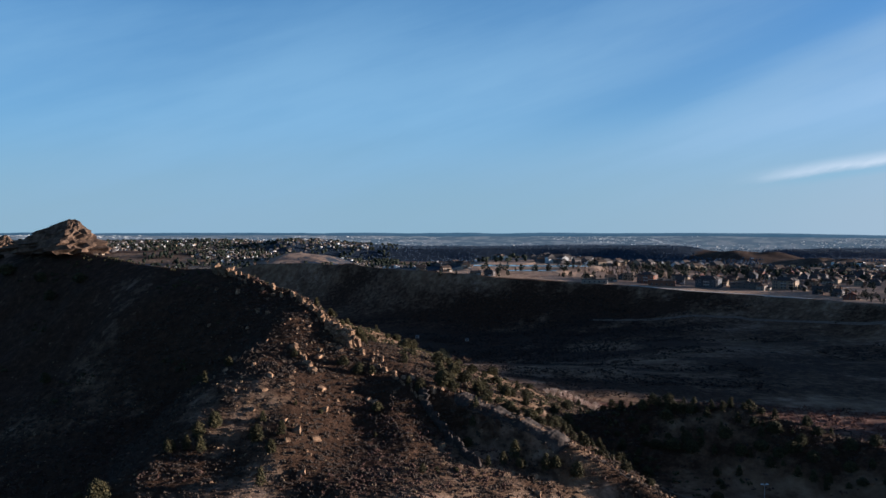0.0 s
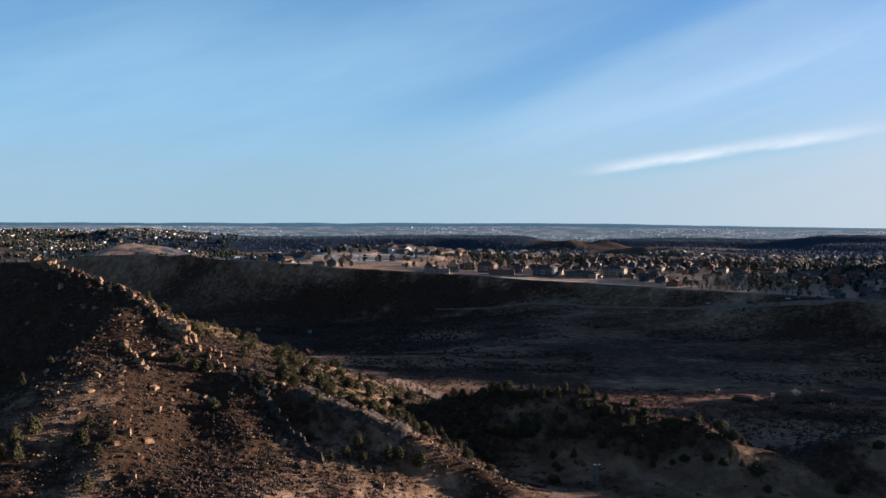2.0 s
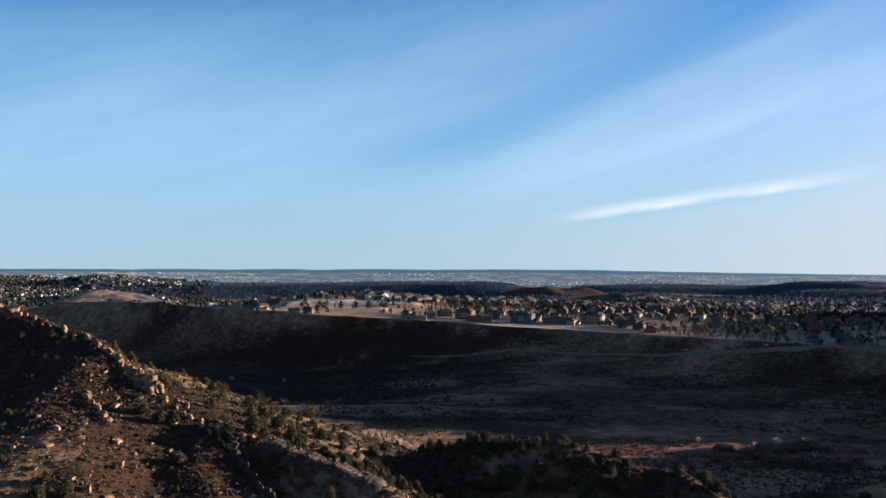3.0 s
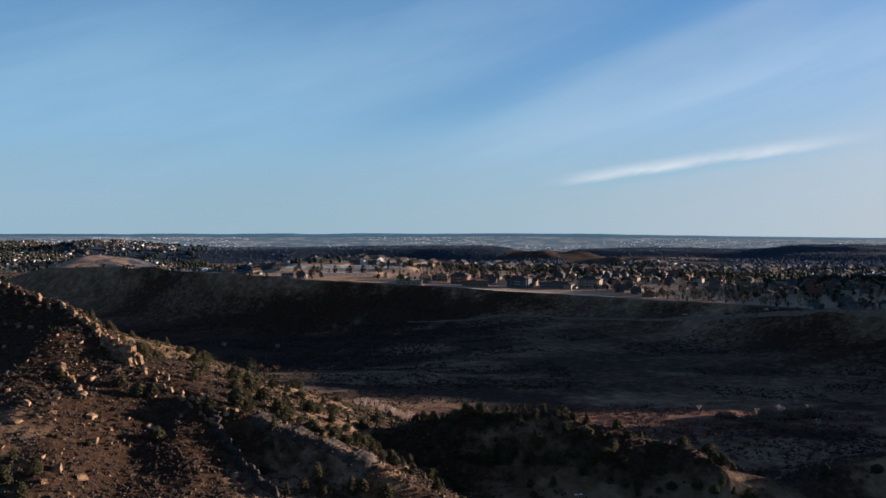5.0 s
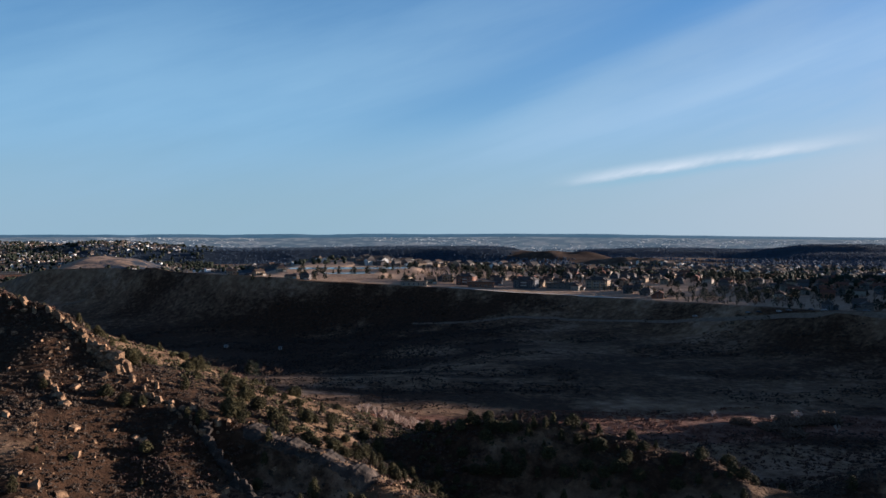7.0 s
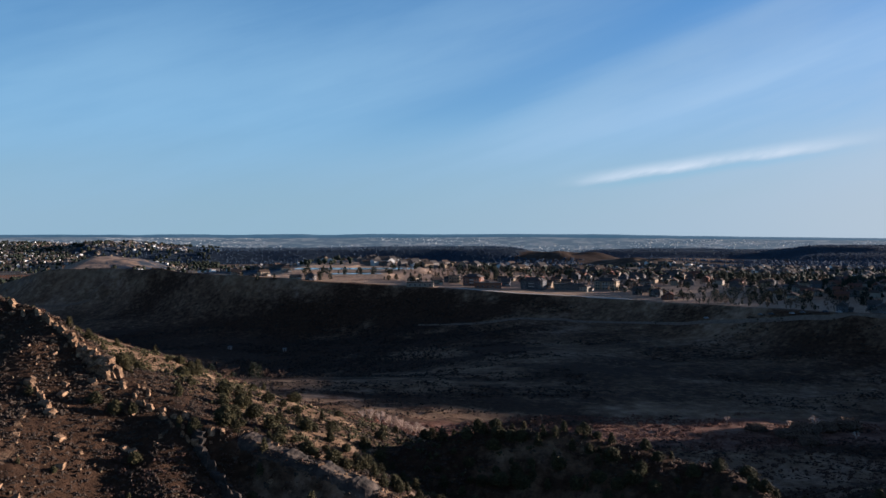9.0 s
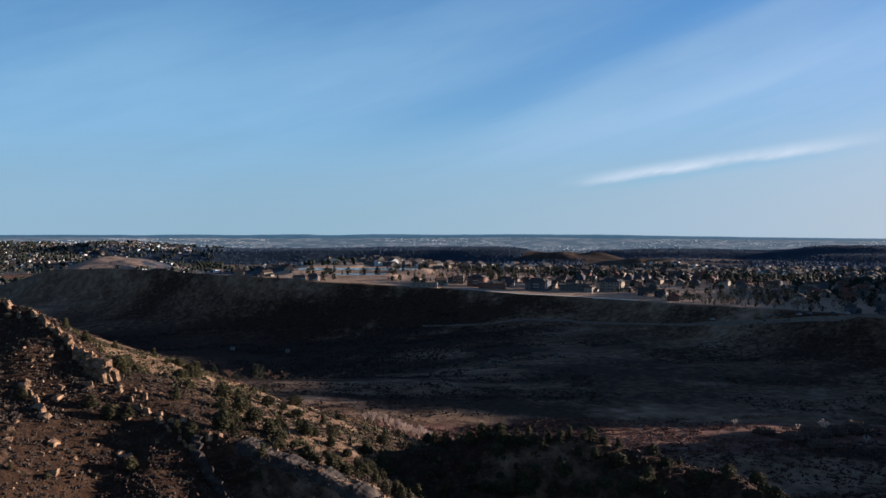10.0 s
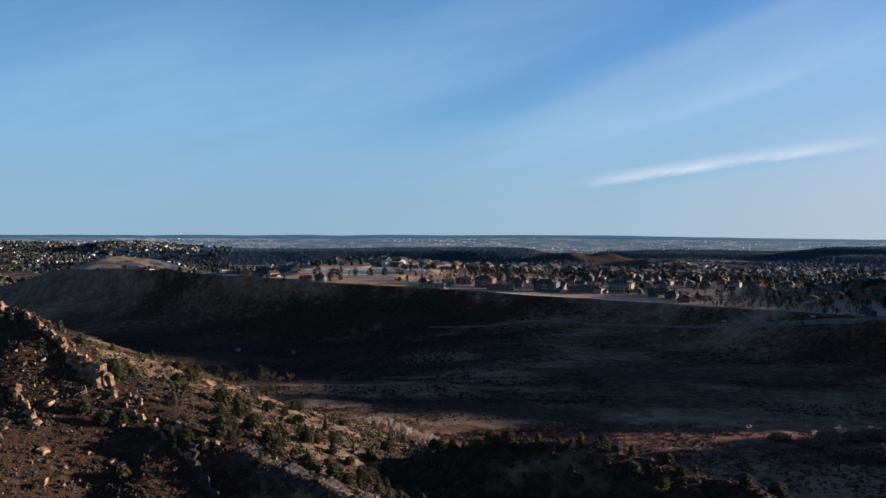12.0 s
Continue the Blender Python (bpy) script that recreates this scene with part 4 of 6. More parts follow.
outcrop("rock_rib", "short sandstone rib in the dry grass", 15, 188, 206, -28, -22, 9, 1.4, 2.2, M_ROCK, 0.3, "ribs below the crest", lean=14)


def crag(name, label, seed, x, y, base, top, count, mat):
    """A pointed tor: blocks stacked towards a summit."""
    rng = random.Random(seed)
    root = tagged(new(name), label, "rock")
    root.location = (x, y, ground_z(x, y))
    heart = bmesh.new()
    got = []
    ring, levels = 30, 13
    for k in range(levels):
        level = -0.15 + 1.15 * k / (levels - 1)
        wide = 1.15 * (1 - max(level, 0)) ** 0.85 + 0.07
        shelf = rng.uniform(0.9, 1.06)
        for n in range(ring):
            ang = 2 * math.pi * (n + 0.8 * rng.random()) / ring
            ridges = 1 + 0.13 * math.sin(5 * ang + seed) + 0.10 * math.sin(9 * ang + 2 * k)
            r = base * wide * shelf * ridges * rng.uniform(0.88, 1.1)
            stretch = 1.35 if math.cos(ang) < 0 else 0.85
            got.append(heart.verts.new((r * math.cos(ang) * stretch + 0.12 * base * level, r * math.sin(ang) * 0.6, top * (level + rng.uniform(-0.035, 0.035)))))
    for low in range(levels - 1):
        for n in range(ring):
            i, j = low * ring + n, low * ring + (n + 1) % ring
            heart.faces.new((got[i], got[j], got[j + ring]))
            heart.faces.new((got[i], got[j + ring], got[i + ring]))
    heart.faces.new(got[-ring:])
    part("block", bm_mesh("block", heart, mat), root, "solid heart of the crag")
    for k in range(count):
        f = rng.random() ** 1.2
        reach = base * (1 - f)
        ang = rng.uniform(0, 2 * math.pi)
        r = reach * rng.uniform(0.7, 1.0)
        px, py = r * math.cos(ang) * (1.3 if math.cos(ang) < 0 else 0.85) + 0.12 * base * f, r * math.sin(ang) * 0.6
        s = base * rng.uniform(0.04, 0.10) * (1.15 - 0.5 * f)
        at = Matrix.Translation((px, py, f * top * 0.93 - 0.3)) @ Euler((radians(rng.uniform(-20, 20)), radians(rng.uniform(5, 40)), radians(rng.uniform(-30, 30)))).to_matrix().to_4x4()
        part("block", bm_mesh("block", rock_bm(rng, s * 1.3, s, s * 0.9, 18, 0.75), mat), root, "", at)
    return root


crag("crag", "pointed sandstone crag on the ridge, one flank in sun", 21, -247, 371, 19.0, 14.0, 80, M_CRAG)
crag("crag", "reddish rounded crag farther along the ridge", 22, -302, 398, 9.0, 8.0, 30, M_CRAG)
crag("crag", "small sandstone tor beside the wooded crest", 23, -276, 383, 6.0, 5.0, 22, M_CRAG)


def boulders():
    rng = random.Random(5)
    shapes = [bm_mesh("boulder", split_block(rng, 1.0, rng.uniform(0.5, 0.9), rng.uniform(0.45, 0.9)), M_ROCK) for _ in range(8)]
    made = 0
    spots = []
    while made < 300:
        run, side = (rng.gauss(186, 14), rng.gauss(-44, 13)) if made > 185 else (0, 0)
        if made > 245:
            run, side = rng.gauss(200, 9), rng.gauss(-13, 7)
        if made <= 185:
            run, side = rng.uniform(95, 262), -abs(rng.gauss(0, 30)) if rng.random() < 0.82 else rng.uniform(0, 22)
        x, y = crest_at(run, side)
        if rng.random() > 0.35 and math.hypot(x + 98, y - 238) > 26 and side < -14 and rng.random() < 0.5:
            continue
        if any(math.hypot(x - a, y - b) < 1.6 for a, b in spots):
            continue
        spots.append((x, y))
        size = 0.35 + 1.3 * rng.random() ** 3.4
        ob = tagged(new("boulder", shapes[made % 8]), "angular tan sandstone boulder on the dry slope" if size < 1.2 else "large sandstone boulder standing out of the brush", "boulder", "boulders on the hogback")
        ob.matrix_world = place(x, y, rng.uniform(0, 360), size, size * 0.15, (rng.uniform(-25, 25), rng.uniform(-25, 25)))
        made += 1


boulders()

# ---- trees ----
def crown_mesh(name, seed, height, radius, mat, clumps=95, shape="oval"):
    """A crown of many small ragged clumps, with gaps and an uneven outline."""
    rng = np.random.default_rng(seed)
    f = rng.uniform(0.0, 1.0, clumps) ** 0.85
    if shape == "oval":
        reach = radius * np.sin(np.pi * (0.10 + 0.86 * f) ** 0.75) ** 0.7
    elif shape == "cone":
        reach = radius * (1.04 - f) ** 0.85
    else:
        reach = radius * np.sqrt(np.clip(1 - (2 * f - 0.9) ** 2 * 0.9, 0.05, 1))
    ang = rng.uniform(0, 2 * np.pi, clumps)
    lobes = 1 + 0.22 * np.sin(ang * 3 + seed) + 0.15 * np.sin(ang * 5 + 2 * seed + 4 * f)
    r = reach * lobes * np.sqrt(rng.uniform(0.12, 1.0, clumps))
    centres = np.stack([r * np.cos(ang), r * np.sin(ang), height * (0.10 + 0.86 * f)], -1)
    s = radius * rng.uniform(0.09, 0.20, clumps) * (1.1 - 0.35 * f)
    sizes = np.stack([s, s, s * rng.uniform(0.7, 1.25, clumps)], -1)
    v, faces = many(OCTA_V, OCTA_F, centres, sizes, 0.45, rng)
    # loose sprays on the outside
    n = int(1.6 * clumps)
    k = rng.integers(0, clumps, n)
    out = centres[k] + rng.normal(0, 0.22 * radius, (n, 3)) * (1, 1, 0.8)
    out[:, 2] = np.clip(out[:, 2], 0.06 * height, 1.03 * height)
    v2, f2 = many(OCTA_V, OCTA_F, out, np.repeat(radius * rng.uniform(0.04, 0.09, (n, 1)), 3, 1), 0.5, rng)
    return quick_mesh(name, np.concatenate([v, v2]), np.concatenate([faces, f2 + len(v)]), mat)


def trunk_mesh(seed, height, r, mat=None, lean=0.05):
    rng = random.Random(seed)
    bm = bmesh.new()
    p, n = Vector((0, 0, -0.4)), 5
    for k in range(n):
        q = p + Vector((rng.uniform(-lean, lean) * height, rng.uniform(-lean, lean) * height, (height + 0.4) / n))
        tube_into(bm, p, q, r * (1 - 0.8 * k / n), r * (1 - 0.8 * (k + 1) / n), 6)
        if k >= 1:
            a = rng.uniform(0, 6.28)
            tube_into(bm, q, q + Vector((math.cos(a), math.sin(a), 0.6)) * height * 0.17, r * 0.35, r * 0.1, 4)
        p = q
    return bm_mesh("trunk", bm, mat or M_BARK)


def tree_kind(name, label, seed, height, radius, mat, clumps=95, shape="oval", group=""):
    root = tagged(new(name), label, "tree", group)
    part("trunk", trunk_mesh(seed, height * 0.75, height * 0.035), root)
    part("crown", crown_mesh("crown", seed, height, radius, mat, clumps, shape), root)
    root.empty_display_size = 0.5
    return root


JUNIPERS = [tree_kind("juniper", lab, 40 + k, 5.0, rad, M_JUNIPER, n, shp, "junipers on the hills") for k, (rad, n, shp, lab) in enumerate((
    (1.95, 420, "oval", "bushy dark green juniper on the dry hillside"), (1.45, 330, "cone", "pointed dark juniper among rocks and grass"),
    (2.3, 460, "dome", "broad olive-green juniper on the slope"), (1.3, 300, "oval", "narrow upright juniper on the dry slope"), (2.05, 420, "dome", "rounded juniper with a ragged crown")))]
PINES = [tree_kind("pine", lab, 60 + k, 10.0, rad, M_PINE, 170, shp, "trees among the houses") for k, (rad, shp, lab) in enumerate((
    (2.6, "cone", "tall dark conifer standing among houses"), (3.6, "dome", "broad dark tree between the houses"), (3.0, "oval", "rounded dark evergreen in dry grass")))]
used = set()


kind_height = {k: 5.0 for k in JUNIPERS} | {k: 10.0 for k in PINES}


def copy_at(kind, m):
    """A copy with its own size (the first one's own size is taken out again)."""
    s = kind.scale.copy()
    return copy_thing(kind, m @ Matrix.Diagonal((1 / s[0], 1 / s[1], 1 / s[2], 1)))


def grow(kinds, rng, x, y, height, wide=1.0):
    kind = rng.choice(kinds)
    k = height / kind_height[kind]
    m = place(x, y, rng.uniform(0, 360), (k * wide, k * wide, k), 0.15)
    if kind in used:
        return copy_at(kind, m)
    used.add(kind)
    kind.matrix_world = m
    return kind


TREE_RNG = random.Random(9)
# trees that stand out on the hogback: x, y, height
RIDGE_TREES = [(-62, 291, 3.9), (-54, 297, 5.6), (-51, 304, 4.4), (-57, 262, 3.9), (-53, 261, 4.8), (-47, 268, 6.8), (-43, 263, 4.6), (-36, 283, 3.8),
               (-31, 288, 4.6), (-27, 310, 4.5), (-35, 257, 4.4), (-36, 247, 3.7), (-22, 246, 7.0), (-22, 286, 3.8), (-29, 239, 4.0), (-25, 242, 5.0),
               (-20, 242, 3.6), (-13, 244, 6.2), (-10, 245, 4.3), (-4, 244, 5.4), (-2, 259, 4.2), (3, 259, 4.5), (11, 259, 3.5), (15, 285, 3.1), (-3, 262, 4.4)]
FACE_TREES = [(-115, 257, 3.7), (-116, 242, 5.0), (-103, 221, 5.5), (-106, 217, 5.0), (-90, 219, 5.5), (-91, 226, 4.2), (-84, 222, 4.8), (-84, 214, 4.2),
              (-82, 202, 6.0), (-74, 265, 4.5), (-70, 266, 3.6), (-142, 188, 6.5), (-132, 191, 7.0), (-120, 191, 7.5), (-126, 192, 5.5), (-107, 212, 5.0),
              (-103, 212, 6.0), (-111, 210, 4.5)]
taken = []
for x, y, h in RIDGE_TREES + FACE_TREES:
    grow(JUNIPERS, TREE_RNG, x, y, h * 0.85)
    taken.append((x, y))


def scatter(kinds, count, spot, low, high, gap, tries=6000):
    """Trees at random places that spot() proposes, not closer than gap."""
    made = 0
    for _ in range(tries):
        if made == count:
            break
        x, y = spot()
        if any((x - a) ** 2 + (y - b) ** 2 < gap * gap for a, b in taken):
            continue
        taken.append((x, y))
        grow(kinds, TREE_RNG, x, y, TREE_RNG.uniform(low, high), TREE_RNG.uniform(1.0, 1.5))
        made += 1


def on_knoll():
    k = min(1.0, abs(TREE_RNG.gauss(0.42, 0.3)))
    x = 6 + 92 * k
    y = float(np.interp(x, [p[0] for p in KNOLL], [p[1] for p in KNOLL])) + TREE_RNG.uniform(-21, 6)
    return x, y


def on_dip():
    return crest_at(TREE_RNG.uniform(100, 240), 3 + abs(TREE_RNG.gauss(0, 75 if TREE_RNG.random() < 0.4 else 26)))


def on_toe():
    return crest_at(TREE_RNG.uniform(75, 165), 2.5 + abs(TREE_RNG.gauss(0, 18)))


def on_slope():
    return crest_at(TREE_RNG.uniform(120, 215), TREE_RNG.uniform(-50, -3))


def on_hollow():
    return TREE_RNG.uniform(-15, 60), TREE_RNG.uniform(285, 390)


def on_left_crest():
    return crest_at(TREE_RNG.uniform(300, 470), TREE_RNG.uniform(-40, 6))


def on_left_face():
    return crest_at(TREE_RNG.uniform(215, 380), TREE_RNG.uniform(-140, -20))


def on_right_flat():
    return TREE_RNG.uniform(95, 165), TREE_RNG.uniform(252, 290)


scatter(JUNIPERS, 84, on_knoll, 1.7, 4.3, 3.0)
scatter(JUNIPERS, 84, on_dip, 1.6, 4.2, 2.4)
scatter(JUNIPERS, 34, on_toe, 1.5, 4.0, 1.9)
scatter(JUNIPERS, 10, on_slope, 1.4, 3.4, 3.0)
scatter(JUNIPERS, 8, on_hollow, 2.0, 4.0, 5.0)
scatter(JUNIPERS, 14, on_left_crest, 3.0, 5.5, 3.0)
scatter(JUNIPERS, 7, on_left_face, 2.0, 4.5, 5.0)
scatter(JUNIPERS, 9, on_right_flat, 2.5, 5.0, 4.0)


def bare_tree(seed, height, label, mat=None):
    """A leafless cottonwood: a trunk and forking twigs."""
    rng = random.Random(seed)
    root = tagged(new("bare_tree"), label, "tree", "leafless cottonwoods")
    twigs = bmesh.new()

    def fork(p, way, length, r, level):
        q = p + way * length
        tube_into(twigs, p, q, r, r * 0.6, 4)
        if level == 0:
            return
        for _ in range(3 if level > 1 else 4):
            bend = Vector((rng.gauss(0, 0.45), rng.gauss(0, 0.45), rng.uniform(0.0, 0.35)))
            fork(p + way * length * rng.uniform(0.55, 1.0), (way + bend).normalized(), length * rng.uniform(0.55, 0.8), r * 0.66, level - 1)

    bm = bmesh.new()
    tube_into(bm, (0, 0, -0.4), (0.1, 0, height * 0.3), height * 0.035, height * 0.026, 6)
    part("trunk", bm_mesh("trunk", bm, mat or M_PALE_BARK), root)
    for k in range(5):
        a = k * 1.26 + rng.uniform(-0.3, 0.3)
        fork(Vector((0.1, 0, height * rng.uniform(0.18, 0.3))), Vector((math.cos(a) * 0.55, math.sin(a) * 0.55, 1)).normalized(), height * 0.30, height * 0.026, 3)
    part("crown", bm_mesh("twigs", twigs, mat or M_PALE_BARK), root, "pale leafless twigs")
    root.empty_display_size = 0.5
    return root


BROWN_BARE = [bare_tree(80 + k, 6.0, "brown leafless tree below the tableland", M_BROWN_TWIGS) for k in range(2)]
BARE = [bare_tree(70 + k, 6.0, "pale leafless cottonwood by the dry creek") for k in range(3)]
for kind in BARE + BROWN_BARE:
    kind_height[kind] = 6.0
for x, y, h in [(-14, 408, 6.5), (-9, 412, 7.5), (-4, 410, 7.0), (1, 415, 7.5), (5, 414, 6.0), (-18, 405, 6.0), (-11, 409, 6.5), (-6, 413, 7.0), (-1, 411, 6.5), (3, 413, 6.5), (-21, 404, 5.0),
                (188, 441, 7.5), (199, 425, 4.5), (178, 447, 4.5), (150, 452, 4.0)]:
    grow(BARE, TREE_RNG, x, y, h)
for x, y, h in [(-560, 1190, 10.0), (-540, 1180, 10.0), (-575, 1200, 9.0), (-480, 1165, 7.0), (-455, 1150, 7.5), (-590, 1205, 10.0)]:
    grow(BROWN_BARE, TREE_RNG, x, y, h)

def thicket_bush(seed, x, y, height, radius):
    """A rounded leafless thicket, wider than tall."""
    ob = tagged(new("leafless_bush", crown_mesh("leafless_bush", seed, height, radius, M_BROWN_TWIGS, 420, "dome")), "rounded grey-brown leafless thicket by the dry creek", "bush", "leafless thickets")
    ob.matrix_world = place(x, y, 40 * seed, 1.0, 0.4)
    return ob


for k, (x, y, h, r) in enumerate([(180, 434, 4.2, 6.5), (169, 427, 3.6, 5.5), (193, 441, 3.8, 5.0), (206, 448, 4.4, 6.0), (158, 436, 3.0, 4.5), (174, 415, 3.4, 5.0)]):
    thicket_bush(90 + k, x, y, h, r)

# ---- low growth ----
PLANT_RNG = np.random.default_rng(12)


def bare_flat(x, y):
    """1 on the open flat before the knoll, where little grows."""
    return smooth(0, 30, x) * smooth(315, 292, y + 0.25 * x)


def strewn(n, az0, az1, r0, r1, accept):
    x, y = sector(PLANT_RNG, n, az0, az1, r0, r1)
    z = land(x, y)
    keep = PLANT_RNG.random(n) < accept(x, y, land_cover(x, y, z)) * (1 - 0.85 * bare_flat(x, y))
    return x[keep], y[keep], z[keep]


def shrubs(name, mat, label, n, az0, az1, r0, r1, small, large, accept, squat=0.7, lobes=4, loose=0.5):
    """Ragged low bushes, each a handful of small lobes."""
    x, y, z = strewn(n, az0, az1, r0, r1, accept)
    s = small + (large - small) * PLANT_RNG.random(len(x)) ** 2.2
    centres = np.repeat(np.stack([x, y, z + 0.1 * s], -1), lobes, 0)
    big = np.repeat(s, lobes)
    off = PLANT_RNG.normal(0, loose, (len(big), 3)) * (1, 1, 0.35)
    centres = centres + off * big[:, None]
    lobe = big * PLANT_RNG.uniform(0.55, 1.2, len(big)) / lobes**0.5
    v, f = many(OCTA_V, OCTA_F, centres, np.stack([lobe, lobe, lobe * squat], -1), 0.6, PLANT_RNG)
    return stuff(name, v, f, mat, label, "shrubs")


shrubs("sagebrush", M_SAGE, "grey-brown sagebrush over the near slopes", 60000, -40, 32, 190, 345, 0.3, 1.1, lambda x, y, c: np.clip((c[:, 0] - 0.30) * 2.6, 0.05, 0.75), 0.8, 7, 0.45)
shrubs("scrub_oak", M_OAK, "reddish leafless scrub oak in thickets", 40000, -40, 32, 185, 470, 0.4, 1.5, lambda x, y, c: 0.55 * (fbm(x, y, 40, 3, 91) > 0.05), 0.85, 7, 0.45)
shrubs("foot_brush", M_OAK, "reddish leafless brush on the toe of the ridge", 9000, -16, 14, 195, 262, 0.35, 1.1, lambda x, y, c: 0.5 * (land(x, y) - EYE > -86) * np.clip(0.3 + 2.0 * fbm(x, y, 16, 3, 92), 0, 1), 0.8, 7, 0.45)
shrubs("creek_brush", M_RED_BRUSH, "reddish leafless brush along the dry creek", 15000, -13, 28, 372, 520, 0.5, 1.5, lambda x, y, c: 0.8 * (fbm(x, y * 1.8, 28, 3, 97) > -0.07) * (np.abs(y - 424 - 0.12 * x) < 34) * (land(x, y) - EYE < -72), 0.6, 5, 0.6)
shrubs("grass_tufts", M_TUFT, "pale dry grass tufts", 34000, -40, 32, 185, 380, 0.15, 0.5, lambda x, y, c: np.clip(0.8 - c[:, 0], 0.05, 0.7), 1.0, 2)
shrubs("valley_brush", M_THICKET, "dark thickets along the valley floor", 42000, -32, 34, 400, 900, 0.6, 2.4, lambda x, y, c: 0.8 * (fbm(x, y * 2.4, 70, 4, 96) > 0.08) * (land(x, y) - EYE < -66), 0.45, 5, 0.9)
# dark scrub added where sun reaches a slope meant to be shaded
shrubs("thicket", M_THICKET, "dense dark scrub standing for shade on the slope under the tableland", 16000, -26, 6, 660, 960, 0.8, 2.2, lambda x, y, c: 0.75 * smooth(60, 0, x) * (land(x, y) - EYE < -70) * (fbm(x, y * 2, 60, 3, 94) > -0.22), 0.55, 3, 0.8)
shrubs("juniper_scrub", M_JUNIPER, "low dark juniper scrub dotted over the dip slope", 12000, -28, 12, 235, 420, 0.4, 1.9, lambda x, y, c: 0.6 * (x * ACROSS[0] + y * ACROSS[1] > 232) * (land(x, y) - EYE > -84) * np.clip(0.35 + 2.2 * fbm(x, y, 30, 3, 93), 0, 1), 0.85, 9, 0.45)
shrubs("face_junipers", M_JUNIPER, "dark junipers crowding the shaded slope under the crags", 5200, -40, -17, 270, 460, 0.6, 1.9, lambda x, y, c: 0.75 * (x * ACROSS[0] + y * ACROSS[1] < 232) * (land(x, y) - EYE > -62) * np.clip(0.25 + 2.2 * fbm(x, y, 40, 3, 98), 0, 1) * smooth(-130, -170, x), 1.0, 11, 0.45)
x, y, z = strewn(2800, -40, 20, 185, 330, lambda x, y, c: 0.8 * (land(x, y) - EYE > -80) * np.clip(0.25 + 1.6 * fbm(x, y, 22, 3, 95), 0.03, 1))
s = 0.12 + 0.45 * PLANT_RNG.random(len(x)) ** 3
v, f = many(OCTA_V, OCTA_F, np.stack([x, y, z + 0.1 * s], -1), np.stack([s, s, s * 0.6], -1), 0.5, PLANT_RNG)
stuff("loose_stones", v, f, M_ROCK, "loose sandstone rubble on the slopes", "stones")

# ---- tracks, water and the lamp on the flat ----
def ribbon(name, line, width, mat, label, category, lift=0.12, step=2.0):
    """A strip laid over the land along a smooth line."""
    pts = []
    for (ax, ay), (bx, by) in zip(line, line[1:]):
        n = max(2, int(math.hypot(bx - ax, by - ay) / step))
        pts += [(ax + (bx - ax) * k / n, ay + (by - ay) * k / n) for k in range(n)]
    pts = np.array(pts + [line[-1]], float)
    for _ in range(6):
        pts[1:-1] = (pts[:-2] + 2 * pts[1:-1] + pts[2:]) / 4
    way = np.gradient(pts, axis=0)
    way /= np.linalg.norm(way, axis=1, keepdims=True)
    off = np.stack([-way[:, 1], way[:, 0]], -1)
    cols = np.linspace(-0.5, 0.5, 5) * width
    grid = pts[:, None] + off[:, None] * cols[None, :, None]
    z = land(grid[..., 0], grid[..., 1]) + lift
    verts = np.concatenate([grid, z[..., None]], -1).reshape(-1, 3)
    i, j = np.meshgrid(np.arange(len(pts) - 1), np.arange(4), indexing="ij")
    a = i * 5 + j
    faces = np.stack([a, a + 5, a + 6, a + 1], -1).reshape(-1, 4)
    return tagged(new(name, quick_mesh(name, verts, faces, mat, True)), label, category, kind="structure")


ribbon("road", [(0, 877), (29, 866), (139, 847), (178, 815), (214, 788), (244, 765), (269, 736), (287, 712), (312, 677), (343, 646), (390, 610), (430, 590)], 4.5, M_ROAD, "pale dirt road along the flank of the tableland", "road", 0.25)
ribbon("track", [(-6, 268), (8, 264), (22, 260), (33, 254), (37, 246), (32, 238), (15, 231), (-10, 224)], 2.6, M_TRACK, "worn dirt track round the foot of the slab", "track")
ribbon("track", [(-480, 1100), (-430, 1075), (-390, 1065)], 5.0, M_TRACK, "short dirt track on the shaded slope", "track", 0.3)
for k, (px, py, half_x, half_y, level) in enumerate(PONDS):
    bm = bmesh.new()
    ring = []
    for n in range(40):
        a = 2 * math.pi * n / 40
        c, s = math.cos(a), math.sin(a)
        ring.append(bm.verts.new((half_x * abs(c) ** 0.5 * math.copysign(1, c), half_y * abs(s) ** 0.5 * math.copysign(1, s), 0)))
    bm.faces.new(ring)
    pond = tagged(new("water", bm_mesh("water", bm, M_WATER)), "still reservoir water reflecting the pale sky", "water", kind="structure")
    pond.location = (px, py, EYE + level)


